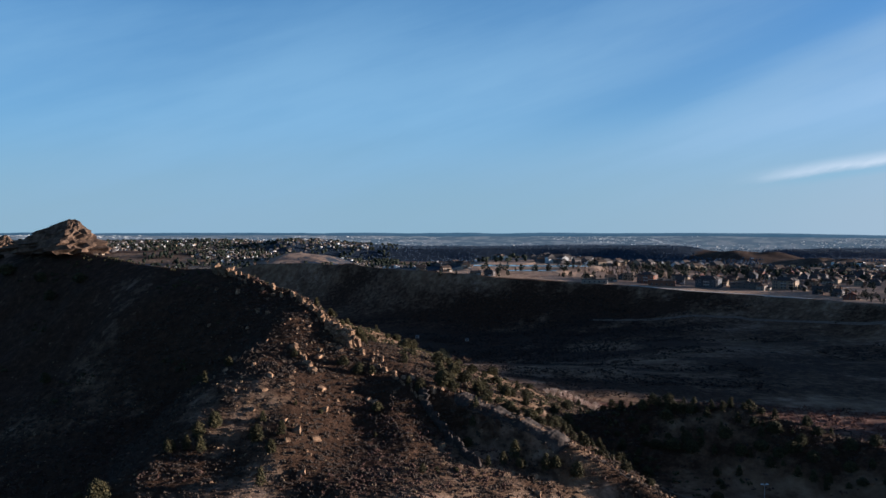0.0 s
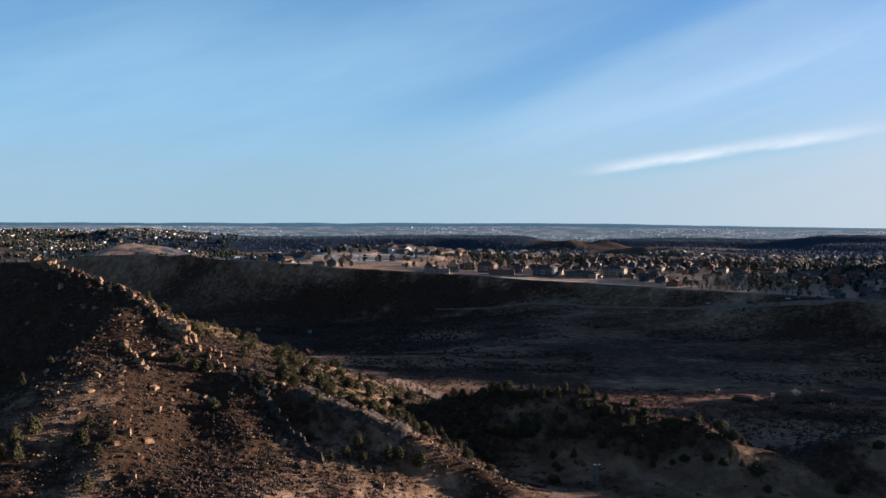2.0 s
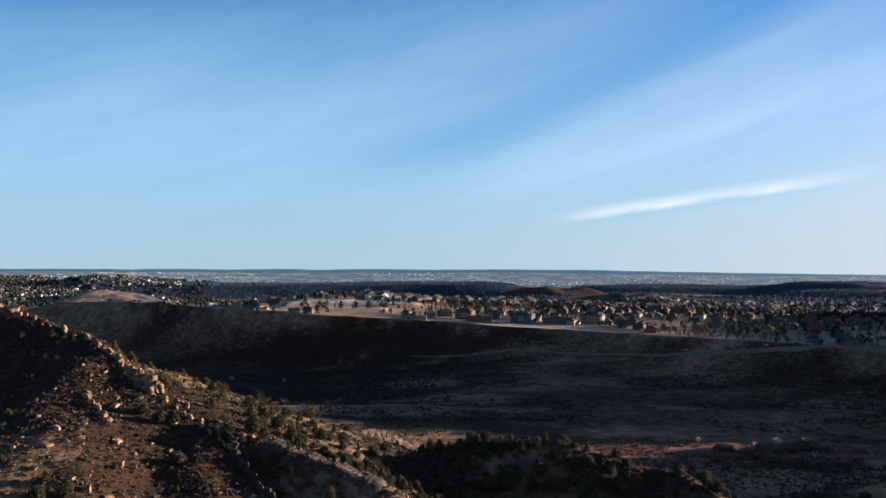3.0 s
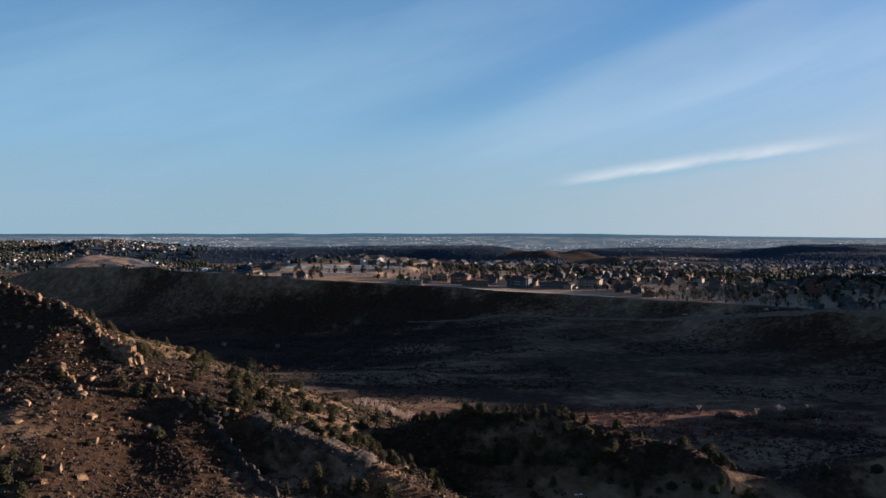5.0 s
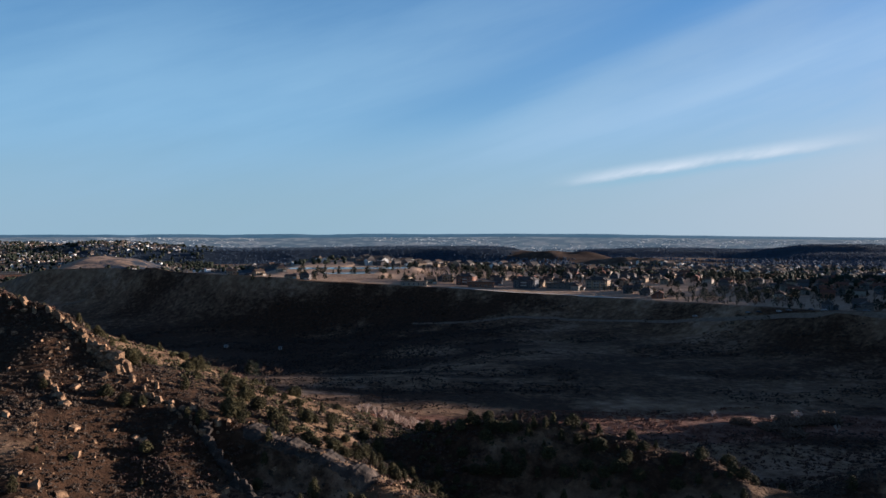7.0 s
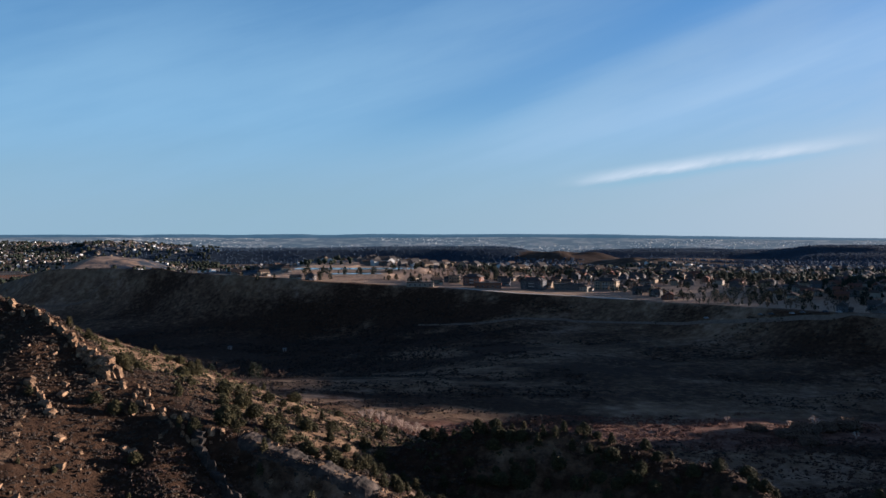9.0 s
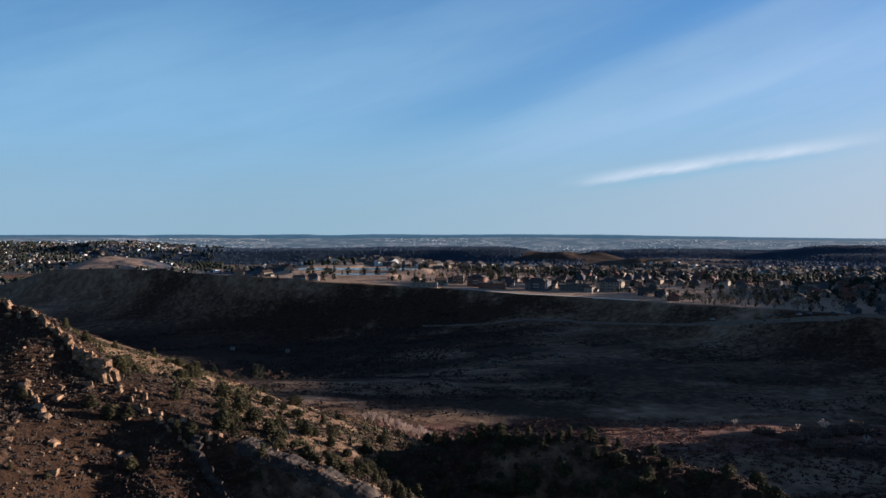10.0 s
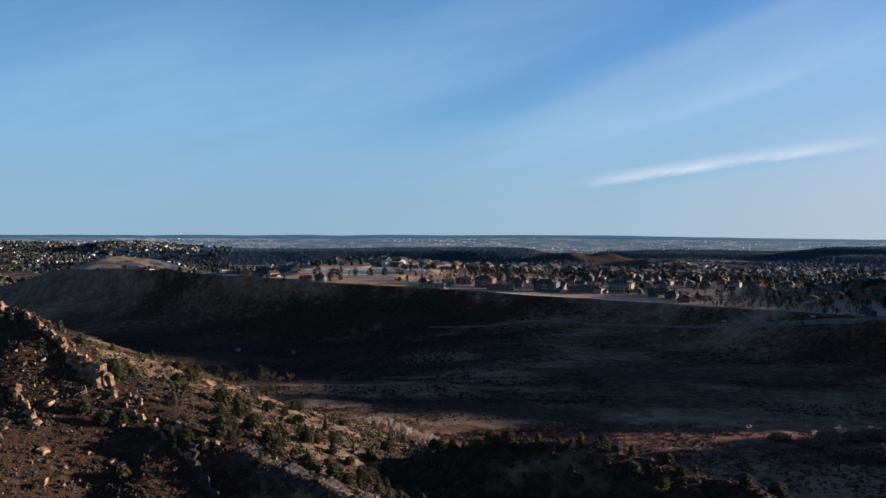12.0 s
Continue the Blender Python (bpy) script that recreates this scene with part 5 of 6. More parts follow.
def light_pole(x, y):
    root = tagged(new("light_pole"), "galvanised light pole with a pale lamp head on the flat", "lamp")
    bm = bmesh.new()
    tube_into(bm, (0, 0, -0.3), (0, 0, 4.6), 0.12, 0.09, 8)
    part("pole", bm_mesh("pole", bm, M_GALVANISED), root)
    bm = bmesh.new()
    box_into(bm, -0.2, -0.2, -0.02, 0.2, 0.2, 0.06)
    part("base_plate", bm_mesh("base_plate", bm, M_GALVANISED), root)
    bm = bmesh.new()
    tube_into(bm, (-0.9, 0, 4.55), (0.9, 0, 4.55), 0.05, 0.05, 6)
    part("arm", bm_mesh("arm", bm, M_GALVANISED), root)
    for side in (-0.75, 0.75):
        bm = bmesh.new()
        box_into(bm, side - 0.45, -0.28, 4.55, side + 0.45, 0.28, 4.8)
        bmesh.ops.bevel(bm, geom=bm.edges[:], offset=0.04, segments=1, affect="EDGES")
        part("lamp_head", bm_mesh("lamp_head", bm, M_LAMP_HEAD), root, "white lamp head")
    root.matrix_world = place(x, y, 15)
    return root


light_pole(50, 262)


ribbon("track", [(40, 936), (75, 918), (104, 902), (137, 893), (169, 880), (190, 860), (203, 846)], 8.0, M_PALE_PATH, "pale path along the rim, brightened to stand for its sunlit verge", "track", 0.3)


# ---- parked vehicles ----
def car(label, mat, x, y, turn):
    """A parked car: bonnet, cabin and boot in one body, glass, four wheels."""
    root = tagged(new("car"), label, "car", "cars parked by the road")
    bm = bmesh.new()
    side = [(-2.2, 0.35), (2.2, 0.35), (2.25, 0.75), (1.3, 0.95), (0.7, 1.5), (-1.3, 1.52), (-2.0, 1.0), (-2.25, 0.9)]
    rows = [[bm.verts.new((px * k, w, pz)) for px, pz in side] for w, k in ((-0.9, 0.98), (0.9, 0.98))]
    n = len(side)
    bm.faces.new(rows[0])
    bm.faces.new(rows[1][::-1])
    for k in range(n):
        bm.faces.new((rows[0][k], rows[1][k], rows[1][(k + 1) % n], rows[0][(k + 1) % n]))
    bmesh.ops.recalc_face_normals(bm, faces=bm.faces[:])
    bmesh.ops.bevel(bm, geom=bm.edges[:], offset=0.06, segments=1, affect="EDGES")
    part("body", bm_mesh("body", bm, mat), root)
    for w in (-0.885, 0.885):
        bm = bmesh.new()
        corners = [(1.1, 1.0), (0.62, 1.42), (-1.2, 1.44), (-1.75, 1.02)]
        ring = [[bm.verts.new((px, w + off, pz)) for px, pz in corners] for off in (-0.03, 0.03)]
        bm.faces.new(ring[0])
        bm.faces.new(ring[1][::-1])
        for k in range(4):
            bm.faces.new((ring[0][k], ring[1][k], ring[1][(k + 1) % 4], ring[0][(k + 1) % 4]))
        bmesh.ops.recalc_face_normals(bm, faces=bm.faces[:])
        part("side_window", bm_mesh("side_window", bm, M_PANE), root)
    for wx in (-1.35, 1.4):
        for wy in (-0.85, 0.85):
            bm = bmesh.new()
            tube_into(bm, (0, -0.12, 0), (0, 0.12, 0), 0.34, 0.34, 12)
            part("wheel", bm_mesh("wheel", bm, M_TYRE), root, "", pose(wx, wy, 0.34))
    root.matrix_world = place(x, y, turn, 1.0, -0.25)
    return root


for k, (x, y, turn) in enumerate([(246, 768, -45), (278, 732, -52), (284, 724, -52), (294, 709, -54), (299, 702, -54), (310, 687, -50), (317, 680, -48), (338, 658, -40)]):
    car(("white", "silver", "dark")[k % 3] + " car parked beside the dirt road", M_CAR[k % 3], x, y, turn)


def shed(label, x, y, turn, length, depth, height):
    root = tagged(new("shed"), label, "shed", "sheds in the valley")
    bm = bmesh.new()
    box_into(bm, -length / 2, -depth / 2, -0.6, length / 2, depth / 2, height)
    part("wall", bm_mesh("wall", bm, M_TRIM), root)
    bm = bmesh.new()
    z0, z1 = height + 0.02, height + 0.9
    corners = [(-length / 2 - 0.3, -depth / 2 - 0.4, z0), (length / 2 + 0.3, -depth / 2 - 0.4, z0), (length / 2 + 0.3, depth / 2 + 0.4, z1), (-length / 2 - 0.3, depth / 2 + 0.4, z1)]
    low = [bm.verts.new(p) for p in corners]
    high = [bm.verts.new((p[0], p[1], p[2] + 0.12)) for p in corners]
    bm.faces.new(low[::-1])
    bm.faces.new(high)
    for k in range(4):
        bm.faces.new((low[k], low[(k + 1) % 4], high[(k + 1) % 4], high[k]))
    part("roof", bm_mesh("roof", bm, M_TIN), root, "pale sheet-metal roof")
    bm = bmesh.new()
    box_into(bm, -0.6, -depth / 2 - 0.06, 0, 0.6, -depth / 2 + 0.02, 2.0)
    part("door", bm_mesh("door", bm, M_TIN), root)
    root.matrix_world = place(x, y, turn)
    return root


for x, y, turn, length in ((-115, 651, 10, 3.0), (-170, 822, -15, 3.4), (-120, 818, 5, 3.0)):
    shed("small shed with a pale metal roof in the shaded valley", x, y, turn, length, length * 0.6, 2.0)

# ---- the houses on the tableland ----
PANES = {}


def pane_mesh(w, h):
    """A window: a dark pane set in a pale frame that stands out of the wall (seen from -y)."""
    if (w, h) not in PANES:
        bm = bmesh.new()
        box_into(bm, -w / 2, -0.05, 0, w / 2, 0.02, h, 0)
        for x0, x1, z0, z1 in ((-w / 2 - 0.12, -w / 2, -0.12, h + 0.12), (w / 2, w / 2 + 0.12, -0.12, h + 0.12), (-w / 2, w / 2, -0.12, 0), (-w / 2, w / 2, h, h + 0.12)):
            box_into(bm, x0, -0.12, z0, x1, 0.02, z1, 1)
        PANES[w, h] = bm_mesh("window", bm, [M_PANE, M_TRIM])
    return PANES[w, h]


def gable_roof(bm, x0, y0, x1, y1, z, rise, over=0.5, thick=0.25, hip=0.0):
    """A pitched roof with eaves; hip draws the ridge's ends in."""
    x0, y0, x1, y1 = x0 - over, y0 - over, x1 + over, y1 + over
    m = (y0 + y1) / 2
    low = [bm.verts.new(p) for p in ((x0, y0, z - thick), (x1, y0, z - thick), (x1, y1, z - thick), (x0, y1, z - thick))]
    eave = [bm.verts.new(p) for p in ((x0, y0, z), (x1, y0, z), (x1, y1, z), (x0, y1, z))]
    a, b = bm.verts.new((x0 + hip, m, z + rise)), bm.verts.new((x1 - hip, m, z + rise))
    bm.faces.new(low[::-1])
    for k in range(4):
        bm.faces.new((low[k], low[(k + 1) % 4], eave[(k + 1) % 4], eave[k]))
    bm.faces.new((eave[0], eave[1], b, a))
    bm.faces.new((eave[2], eave[3], a, b))
    bm.faces.new((eave[1], eave[2], b))
    bm.faces.new((eave[3], eave[0], a))


def windows_on(root, w, h, length, base, storey, storeys, count, turn, away, shift=0.0):
    """Rows of windows on one side: turn about z, away from the middle."""
    for s in range(storeys):
        for k in range(count):
            x = (k + 0.5) / count * length - length / 2 + shift
            part("window", pane_mesh(w, h), root, "", pose(0, 0, 0, 0, 0, turn) @ pose(x, -away, base + s * storey))


def make_house(label, wall_mat, roof_mat, length, depth, storeys, rise, hip=0.0, wing=True, group="houses on the tableland"):
    root = tagged(new("house"), label, "house", group)
    height = 2.9 * storeys + 0.3
    bm = bmesh.new()
    box_into(bm, -length / 2, -depth / 2, -1.5, length / 2, depth / 2, height)
    part("wall", bm_mesh("wall", bm, wall_mat), root)
    bm = bmesh.new()
    gable_roof(bm, -length / 2, -depth / 2, length / 2, depth / 2, height + 0.05, rise, 0.6, 0.25, hip)
    part("roof", bm_mesh("roof", bm, roof_mat), root)
    windows_on(root, 1.5, 1.4, length * 0.86, 0.9, 2.9, storeys, 3, 0, depth / 2)
    windows_on(root, 1.3, 1.4, depth * 0.8, 0.9, 2.9, storeys, 2, 90, length / 2)
    windows_on(root, 1.3, 1.4, depth * 0.8, 0.9, 2.9, storeys, 2, -90, length / 2)
    bm = bmesh.new()
    box_into(bm, length * 0.22, depth * 0.1, height, length * 0.22 + 1.0, depth * 0.1 + 0.8, height + rise + 0.9)
    box_into(bm, length * 0.22 - 0.1, depth * 0.1 - 0.1, height + rise + 0.9, length * 0.22 + 1.1, depth * 0.1 + 0.9, height + rise + 1.1)
    part("chimney", bm_mesh("chimney", bm, WALLS[2]), root, "brick chimney")
    if wing:
        bm = bmesh.new()
        box_into(bm, length / 2 - 6.0, -depth / 2 - 4.5, -1.5, length / 2 - 0.3, -depth / 2, 3.1)
        part("garage", bm_mesh("garage", bm, wall_mat), root)
        bm = bmesh.new()
        gable_roof(bm, -4.5 / 2, -5.7 / 2, 4.5 / 2, 5.7 / 2, 0, 1.6, 0.4, 0.2)
        part("garage_roof", bm_mesh("garage_roof", bm, roof_mat), root, "", pose(length / 2 - 3.15, -depth / 2 - 2.25, 3.15, 0, 0, 90))
        bm = bmesh.new()
        box_into(bm, -2.3, -0.08, 0, 2.3, 0.02, 2.2)
        part("garage_door", bm_mesh("garage_door", bm, M_TRIM), root, "pale panelled garage door", pose(length / 2 - 3.15, -depth / 2 - 4.5, 0))
    root.empty_display_size = 1.0
    return root


HOUSES = [make_house("two-storey tan stucco house with brown gable roof", WALLS[0], ROOFS[0], 14.0, 10.0, 2, 3.2),
          make_house("two-storey grey house with shingled hip roof", WALLS[1], ROOFS[1], 13.0, 10.5, 2, 3.0, 4.0),
          make_house("brick house with red-brown gable roof", WALLS[2], ROOFS[2], 15.0, 9.5, 2, 3.0),
          make_house("single-storey tan house under trees", WALLS[0], ROOFS[1], 17.0, 10.0, 1, 2.6, 2.0),
          make_house("blue-grey house with steep dark gable", WALLS[4], ROOFS[1], 12.0, 10.0, 2, 4.2),
          make_house("pale stucco house with brown hip roof", WALLS[3], ROOFS[0], 14.0, 11.0, 2, 2.8, 5.0)]
built = set()


def put(kind, x, y, turn, sink=0.0):
    m = place(x, y, turn, 0.8, sink)
    if kind in built:
        return copy_at(kind, m)
    built.add(kind)
    kind.matrix_world = m
    return kind


def apartment(label, wall_mat, x, y, turn, length, depth, storeys):
    """A block of flats: storeys of windows with balconies, a hipped roof with cross gables."""
    root = tagged(new("apartment_building"), label, "building", "apartment blocks on the rim")
    h = 3.0 * storeys + 0.4
    bm = bmesh.new()
    box_into(bm, -length / 2, -depth / 2, -2, length / 2, depth / 2, h)
    for gx in (-length * 0.32, length * 0.32):
        box_into(bm, gx - 3.0, -depth / 2 - 1.6, -2, gx + 3.0, -depth / 2, h)
    part("wall", bm_mesh("wall", bm, wall_mat), root)
    bm = bmesh.new()
    gable_roof(bm, -length / 2, -depth / 2, length / 2, depth / 2, h + 0.05, 3.4, 0.7, 0.3, 5.0)
    part("roof", bm_mesh("roof", bm, ROOFS[1]), root)
    for gx in (-length * 0.32, length * 0.32):
        bm = bmesh.new()
        gable_roof(bm, -depth * 0.35, -3.0, depth * 0.35, 3.0, 0, 2.6, 0.5, 0.25)
        part("gable", bm_mesh("gable", bm, ROOFS[1]), root, "", pose(gx, -depth * 0.20 - 1.2, h + 0.1, 0, 0, 90))
        windows_on(root, 1.6, 1.6, 5.0, 0.9, 3.0, storeys, 2, 0, depth / 2 + 1.6, gx)
    windows_on(root, 1.5, 1.6, length * 0.28, 0.9, 3.0, storeys, 2, 0, depth / 2)
    windows_on(root, 1.4, 1.6, depth * 0.85, 0.9, 3.0, storeys, 3, 90, length / 2)
    windows_on(root, 1.4, 1.6, depth * 0.85, 0.9, 3.0, storeys, 3, -90, length / 2)
    for s in range(1, storeys):
        bm = bmesh.new()
        box_into(bm, -length * 0.14, -depth / 2 - 1.4, s * 3.0 - 0.15, length * 0.14, -depth / 2, s * 3.0)
        box_into(bm, -length * 0.14, -depth / 2 - 1.4, s * 3.0, length * 0.14, -depth / 2 - 1.32, s * 3.0 + 1.0)
        part("balcony", bm_mesh("balcony", bm, M_TRIM), root)
    root.empty_display_size = 1.0
    root.matrix_world = place(x, y, turn)
    return root


apartment("three-storey blue-grey apartment block, sunlit end wall", WALLS[4], 122, 948, -25, 24, 14, 3)
apartment("three-storey tan apartment block among dark trees", WALLS[0], 202, 958, -27, 24, 14, 3)
apartment("three-storey brown apartment block at the rim", WALLS[2], 60, 980, -20, 20, 13, 3)


def low_building(label, wall_mat, x, y, turn, length, depth, height, name="long_building"):
    """A long flat-roofed building with a row of windows and a parapet."""
    root = tagged(new(name), label, "building")
    bm = bmesh.new()
    box_into(bm, -length / 2, -depth / 2, -2, length / 2, depth / 2, height)
    part("wall", bm_mesh("wall", bm, wall_mat), root)
    bm = bmesh.new()
    box_into(bm, -length / 2 - 0.5, -depth / 2 - 0.5, height, length / 2 + 0.5, depth / 2 + 0.5, height + 0.5)
    box_into(bm, -length * 0.1, -depth * 0.2, height + 0.5, length * 0.05, depth * 0.2, height + 1.8)
    part("roof", bm_mesh("roof", bm, ROOFS[1]), root)
    windows_on(root, 1.8, 1.5, length * 0.94, 1.0, 3.0, max(1, int(height // 3)), max(4, int(length // 5)), 0, depth / 2)
    windows_on(root, 1.8, 1.5, depth * 0.8, 1.0, 3.0, max(1, int(height // 3)), 2, 90, length / 2)
    root.empty_display_size = 1.0
    root.matrix_world = place(x, y, turn)
    return root


low_building("long dark brick building near the rim", WALLS[2], 74, 952, -8, 28, 12, 5.5)
low_building("long low grey building between the apartment blocks", WALLS[1], 162, 950, -12, 34, 14, 6.0)
low_building("low white clubhouse with a flat pale roof", WALLS[3], 2, 952, -3, 28, 12, 4.2)
low_building("sunlit tan house at the end of the rim", WALLS[0], 40, 1004, -6, 12, 10, 8.0)
low_building("orange-lit brick school building with flat roof", WALLS[2], -795, 1762, 22, 70, 26, 12.0, "school_building")
low_building("long grey flat-roofed hall behind the school", WALLS[1], -880, 1860, 22, 90, 40, 9.0, "hall")

TOWN_RNG = random.Random(31)
spots = [(-205, 1012, 10), (-190, 1045, -30), (-176, 1020, 40), (-135, 990, 5), (-118, 985, -10), (-160, 1080, 20), (20, 985, 15), (35, 1010, -20), (-5, 1000, 60), (96, 985, -10), (238, 925, -30)]
for x, y, turn in spots:
    put(TOWN_RNG.choice(HOUSES), x, y, turn)
house_spots = [(x, y) for x, y, _ in spots] + [(122, 948), (202, 958), (60, 980), (74, 952), (162, 950), (2, 952), (40, 1004), (145, 950), (180, 952), (88, 952)]
made = 0
for k in range(2500):
    if made >= 165:
        break
    x, y = TOWN_RNG.uniform(30, 520), TOWN_RNG.uniform(640, 1290)
    back = float(along(RIM, np.array([x]), np.array([y]))[0][0])
    row = (back - 44) % 30
    if back < (50 if x < 225 else 14) or back > 380 or row > 12 or math.degrees(math.atan2(x, y)) > 32 or (x < 110 and back < 90):
        continue
    if fbm(np.array([x]), np.array([y]), 150, 2, 99)[0] > 0.16:
        continue
    if any((x - a) ** 2 + (y - b) ** 2 < 15**2 for a, b in house_spots):
        continue
    house_spots.append((x, y))
    put(TOWN_RNG.choice(HOUSES), x, y, TOWN_RNG.choice((-25, 65, 155, -115)) + TOWN_RNG.uniform(-14, 14))
    made += 1

# ---- trees among them ----
def on_tableland():
    for _ in range(50):
        x, y = TREE_RNG.uniform(-60, 520), TREE_RNG.uniform(640, 1250)
        back = float(along(RIM, np.array([x]), np.array([y]))[0][0])
        if back > 48 and back < 360 and (x > 170 or TREE_RNG.random() < 0.45):
            return x, y
    return x, y


def on_meadow():
    return TREE_RNG.uniform(-240, 30), TREE_RNG.uniform(975, 1130)


def in_valley():
    return TREE_RNG.uniform(-190, -90), TREE_RNG.uniform(590, 720)


taken += house_spots
scatter(PINES, 290, on_tableland, 3.0, 7.5, 4.0)
scatter(PINES, 34, on_meadow, 5.0, 9.0, 7.0)
scatter(PINES, 9, in_valley, 5.0, 9.0, 8.0)
scatter(BROWN_BARE, 16, in_valley, 5.0, 8.0, 6.0)
for x, y, h in [(-113, 640, 13.0), (-110, 645, 11.0), (-150, 668, 7.0), (-160, 676, 6.0)]:
    grow(PINES, TREE_RNG, x, y, h)


# ---- far town, woods and plains ----
def far_houses(name, label, places, length, rng, pale=False):
    """Small gabled houses, joined: walls and roofs."""
    x, y = places
    n = len(x)
    z = land(x, y)
    L = length * rng.uniform(0.7, 1.3, n)
    D, H = L * rng.uniform(0.6, 0.85, n), L * rng.uniform(0.32, 0.5, n)
    base = np.array([(-0.5, -0.5, -0.5), (0.5, -0.5, -0.5), (0.5, 0.5, -0.5), (-0.5, 0.5, -0.5), (-0.5, -0.5, 1), (0.5, -0.5, 1), (0.5, 0.5, 1), (-0.5, 0.5, 1), (-0.5, 0, 1.55), (0.5, 0, 1.55)])
    walls = np.array([(0, 1, 5), (0, 5, 4), (1, 2, 6), (1, 6, 5), (2, 3, 7), (2, 7, 6), (3, 0, 4), (3, 4, 7), (5, 6, 9), (7, 4, 8)])
    roof = np.array([(4, 5, 9), (4, 9, 8), (6, 7, 8), (6, 8, 9)])
    if pale:
        L, H = L * 1.7, H * 0.8
    a = rng.choice([0.35, 1.92, 0.9], n) + rng.uniform(-0.3, 0.3, n)
    v = base[None] * np.stack([L, D, H], -1)[:, None]
    c, s = np.cos(a)[:, None], np.sin(a)[:, None]
    v = np.stack([v[..., 0] * c - v[..., 1] * s, v[..., 0] * s + v[..., 1] * c, v[..., 2]], -1) + np.stack([x, y, z], -1)[:, None]
    f = (np.concatenate([walls, roof])[None] + (np.arange(n) * 10)[:, None, None]).reshape(-1, 3)
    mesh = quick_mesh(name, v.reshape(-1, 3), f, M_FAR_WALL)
    for m in (WALLS[0], WALLS[1], ROOFS[1], ROOFS[0]):
        mesh.materials.append(m)
    wall_slot, roof_slot = rng.choice([0, 1, 2, 2], n), rng.choice([3, 4], n)
    # roofs whitened as well, so the backlit specks look sunlit
    if pale:
        wall_slot, roof_slot = wall_slot * 0, roof_slot * 0
    slots = np.concatenate([np.repeat(wall_slot[:, None], 10, 1), np.repeat(roof_slot[:, None], 4, 1)], 1).astype(np.int32).ravel()
    mesh.polygons.foreach_set("material_index", slots)
    mesh.update()
    return tagged(new(name, mesh), label, "houses", kind="stuff")


def far_trees(name, label, places, height, rng, mat):
    x, y = places
    s = height * rng.uniform(0.3, 0.65, len(x))
    v, f = many(ICO_V, ICO_F, np.stack([x, y, land(x, y) + s * 0.8], -1), np.stack([s * 0.8, s * 0.8, s], -1), 0.4, rng)
    return stuff(name, v, f, mat, label, "trees")


FAR_RNG = np.random.default_rng(77)


def clustered(n, az0, az1, r0, r1, size, seed, level=0.0):
    x, y = sector(FAR_RNG, n, az0, az1, r0, r1)
    keep = fbm(x, y, size, 3, seed) > level
    return x[keep], y[keep]


def off_rim(xy, low):
    back = along(RIM, *xy)[0]
    return xy[0][back > low], xy[1][back > low]


def off_hills(xy):
    """Leaves the bare hills before the far tablelands free."""
    keep = np.ones(len(xy[0]), bool)
    for hx, hy in ((430, 2740), (560, 2690), (646, 2363), (560, 2420)):
        keep &= np.hypot(xy[0] - hx, (xy[1] - hy) * 0.7) > 120
    keep &= np.hypot(xy[0] + 735, (xy[1] - 2120) * 0.8) > 125
    return xy[0][keep], xy[1][keep]


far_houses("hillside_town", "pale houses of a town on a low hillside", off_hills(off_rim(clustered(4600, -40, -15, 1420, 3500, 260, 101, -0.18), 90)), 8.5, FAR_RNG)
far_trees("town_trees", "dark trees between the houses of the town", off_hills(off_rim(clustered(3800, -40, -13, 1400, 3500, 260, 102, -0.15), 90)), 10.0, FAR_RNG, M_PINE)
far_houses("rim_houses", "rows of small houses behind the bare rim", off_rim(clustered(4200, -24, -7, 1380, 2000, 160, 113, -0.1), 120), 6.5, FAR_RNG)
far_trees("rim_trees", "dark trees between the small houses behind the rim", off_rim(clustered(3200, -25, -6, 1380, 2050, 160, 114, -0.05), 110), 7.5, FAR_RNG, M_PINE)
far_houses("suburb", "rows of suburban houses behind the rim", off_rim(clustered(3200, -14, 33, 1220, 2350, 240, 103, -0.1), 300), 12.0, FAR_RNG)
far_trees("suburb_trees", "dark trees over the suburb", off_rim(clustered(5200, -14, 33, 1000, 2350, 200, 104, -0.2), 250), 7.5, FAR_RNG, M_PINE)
far_trees("woodland", "dark trees between the suburb and the far tablelands", off_hills(clustered(5500, 4, 33, 2250, 3000, 260, 107, -0.25)), 6.0, FAR_RNG, M_HAZE_WOODS)
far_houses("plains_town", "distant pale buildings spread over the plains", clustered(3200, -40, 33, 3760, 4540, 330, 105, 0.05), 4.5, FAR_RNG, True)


def wooded(n):
    x, y = sector(FAR_RNG, n, -24, 33, 2550, 4100)
    keep = land_cover(x, y, land(x, y))[:, 2] > 0.6
    return x[keep], y[keep]


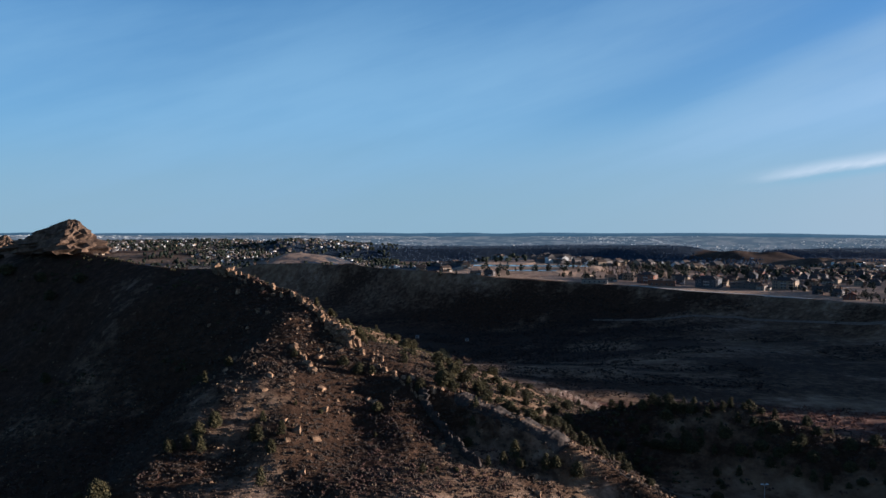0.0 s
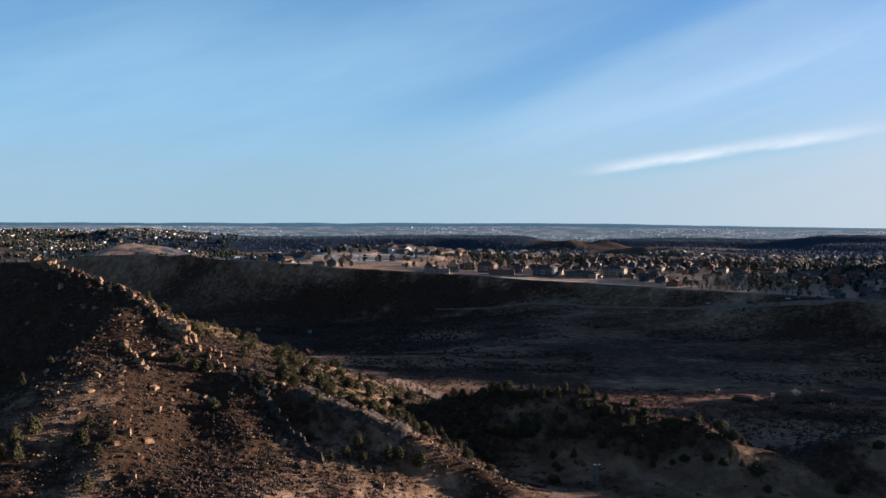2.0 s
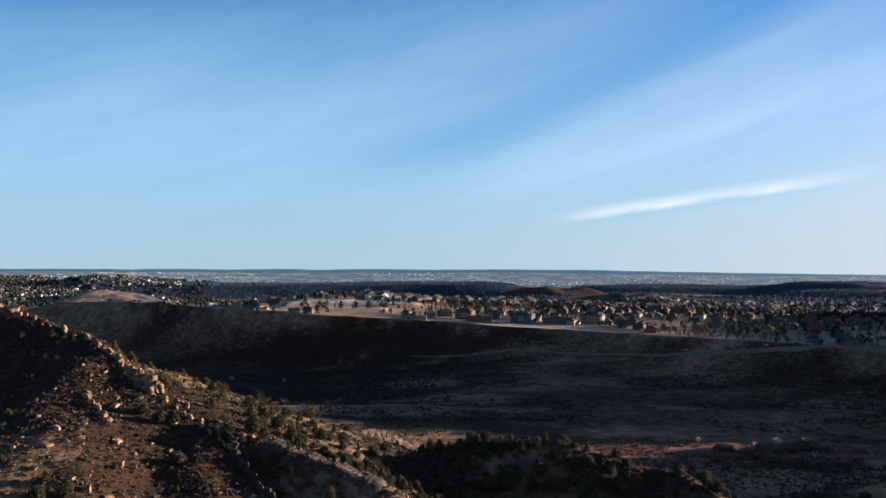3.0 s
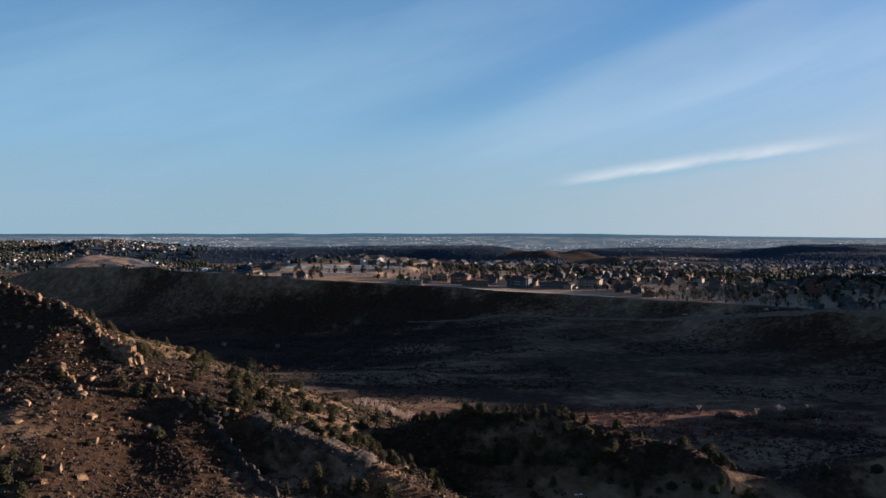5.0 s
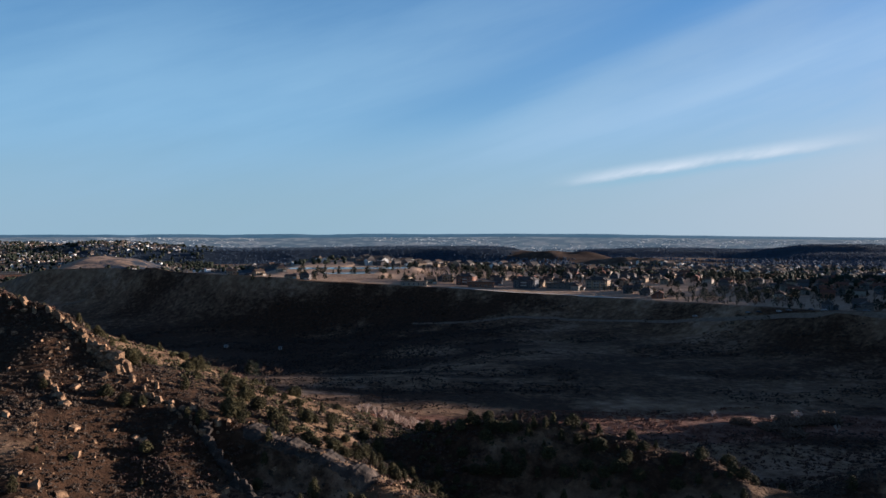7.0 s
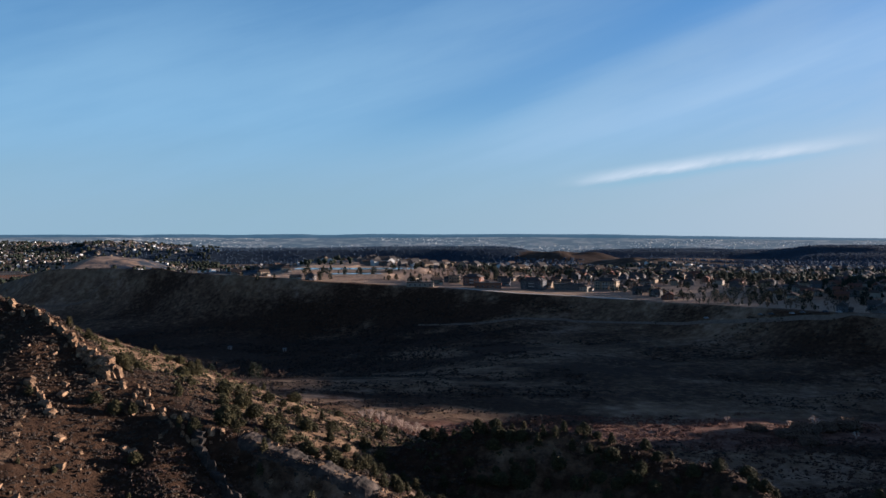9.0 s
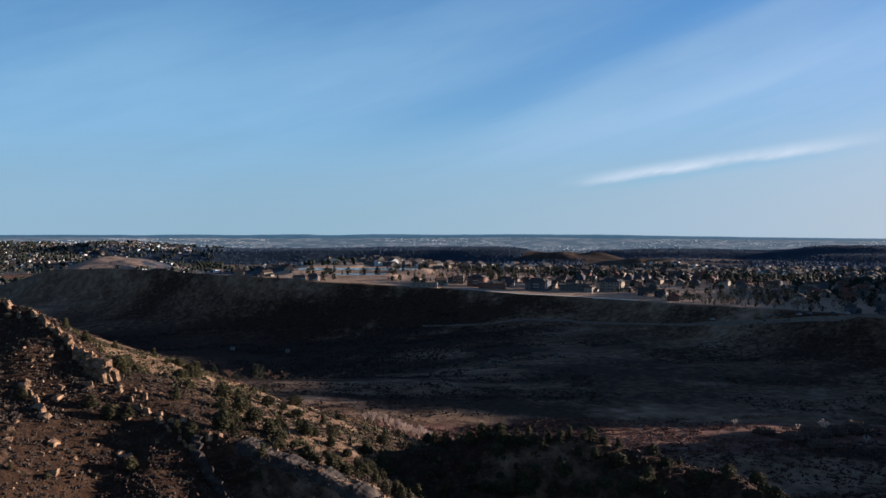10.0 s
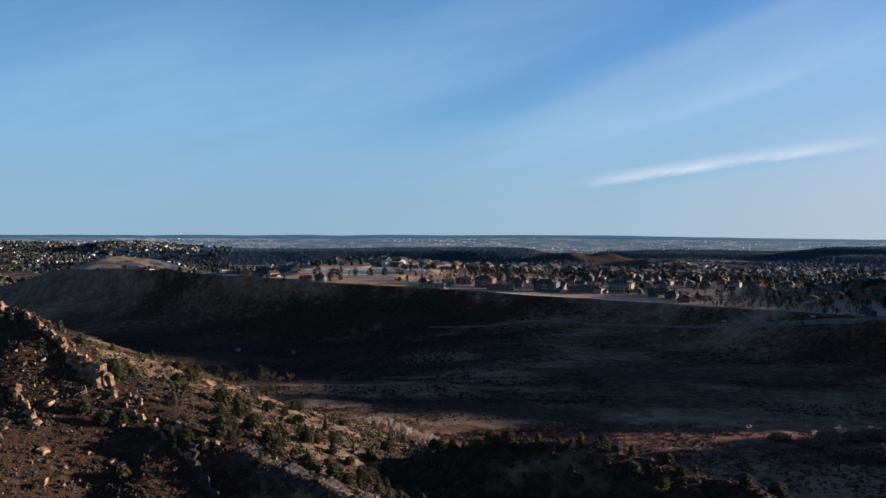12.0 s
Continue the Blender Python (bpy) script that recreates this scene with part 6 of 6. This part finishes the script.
def leafy(name, label, places, low, high, rng, mat, clumps=34):
    """Trees too many to count: each a ragged crown of clumps over a short stem."""
    x, y = places
    n = len(x)
    h = rng.uniform(low, high, n)
    f = rng.uniform(0.05, 1.0, (n, clumps))
    reach = (0.20 + 0.16 * rng.random((n, 1))) * h[:, None] * np.sin(np.pi * (0.12 + 0.85 * f)) ** 0.7
    ang = rng.uniform(0, 2 * np.pi, (n, clumps))
    r = reach * np.sqrt(rng.uniform(0.1, 1.0, (n, clumps)))
    z = land(x, y)
    centres = np.stack([x[:, None] + r * np.cos(ang), y[:, None] + r * np.sin(ang), z[:, None] + h[:, None] * (0.12 + 0.86 * f)], -1).reshape(-1, 3)
    s = (h[:, None] * rng.uniform(0.035, 0.09, (n, clumps))).reshape(-1, 1)
    v, faces = many(OCTA_V, OCTA_F, centres, np.repeat(s, 3, 1), 0.45, rng)
    stems, stem_faces = many(OCTA_V, OCTA_F, np.stack([x, y, z + 0.15 * h], -1), np.stack([0.03 * h, 0.03 * h, 0.3 * h], -1), 0.1, rng)
    return stuff(name, np.concatenate([v, stems]), np.concatenate([faces, stem_faces + len(v)]), mat, label, "trees")


def between_houses(n, low, seed):
    """Places on the tableland, off the houses and the verge."""
    x, y = FAR_RNG.uniform(-20, 560, n), FAR_RNG.uniform(600, 1320, n)
    back = along(RIM, x, y)[0]
    keep = (back > np.where(x > 215, 9, 50)) & (back < 420) & (fbm(x, y, 70, 3, seed) > low)
    spots_now = np.array(house_spots)
    keep &= np.min(np.hypot(x[:, None] - spots_now[None, :, 0], y[:, None] - spots_now[None, :, 1]), 1) > 8
    return x[keep], y[keep]


leafy("tableland_trees", "dark evergreens crowding round the houses", between_houses(2600, -0.02, 111), 4.5, 9.5, FAR_RNG, M_PINE)
def along_rim(n):
    """Places close behind the rim, where the last houses stand."""
    x, y = FAR_RNG.uniform(232, 480, n), FAR_RNG.uniform(560, 900, n)
    back = along(RIM, x, y)[0]
    keep = (back > 4) & (back < 46)
    return x[keep], y[keep]


leafy("rim_hedge", "dark evergreens and shrubs along the edge of the tableland", along_rim(900), 2.0, 6.0, FAR_RNG, M_PINE)
leafy("bare_street_trees", "brown leafless trees between the houses", between_houses(900, 0.0, 112), 4.0, 8.0, FAR_RNG, M_BROWN_TWIGS)
far_trees("mesa_woods", "dark woods on the far tablelands", wooded(30000), 4.0, FAR_RNG, M_HAZE_WOODS)
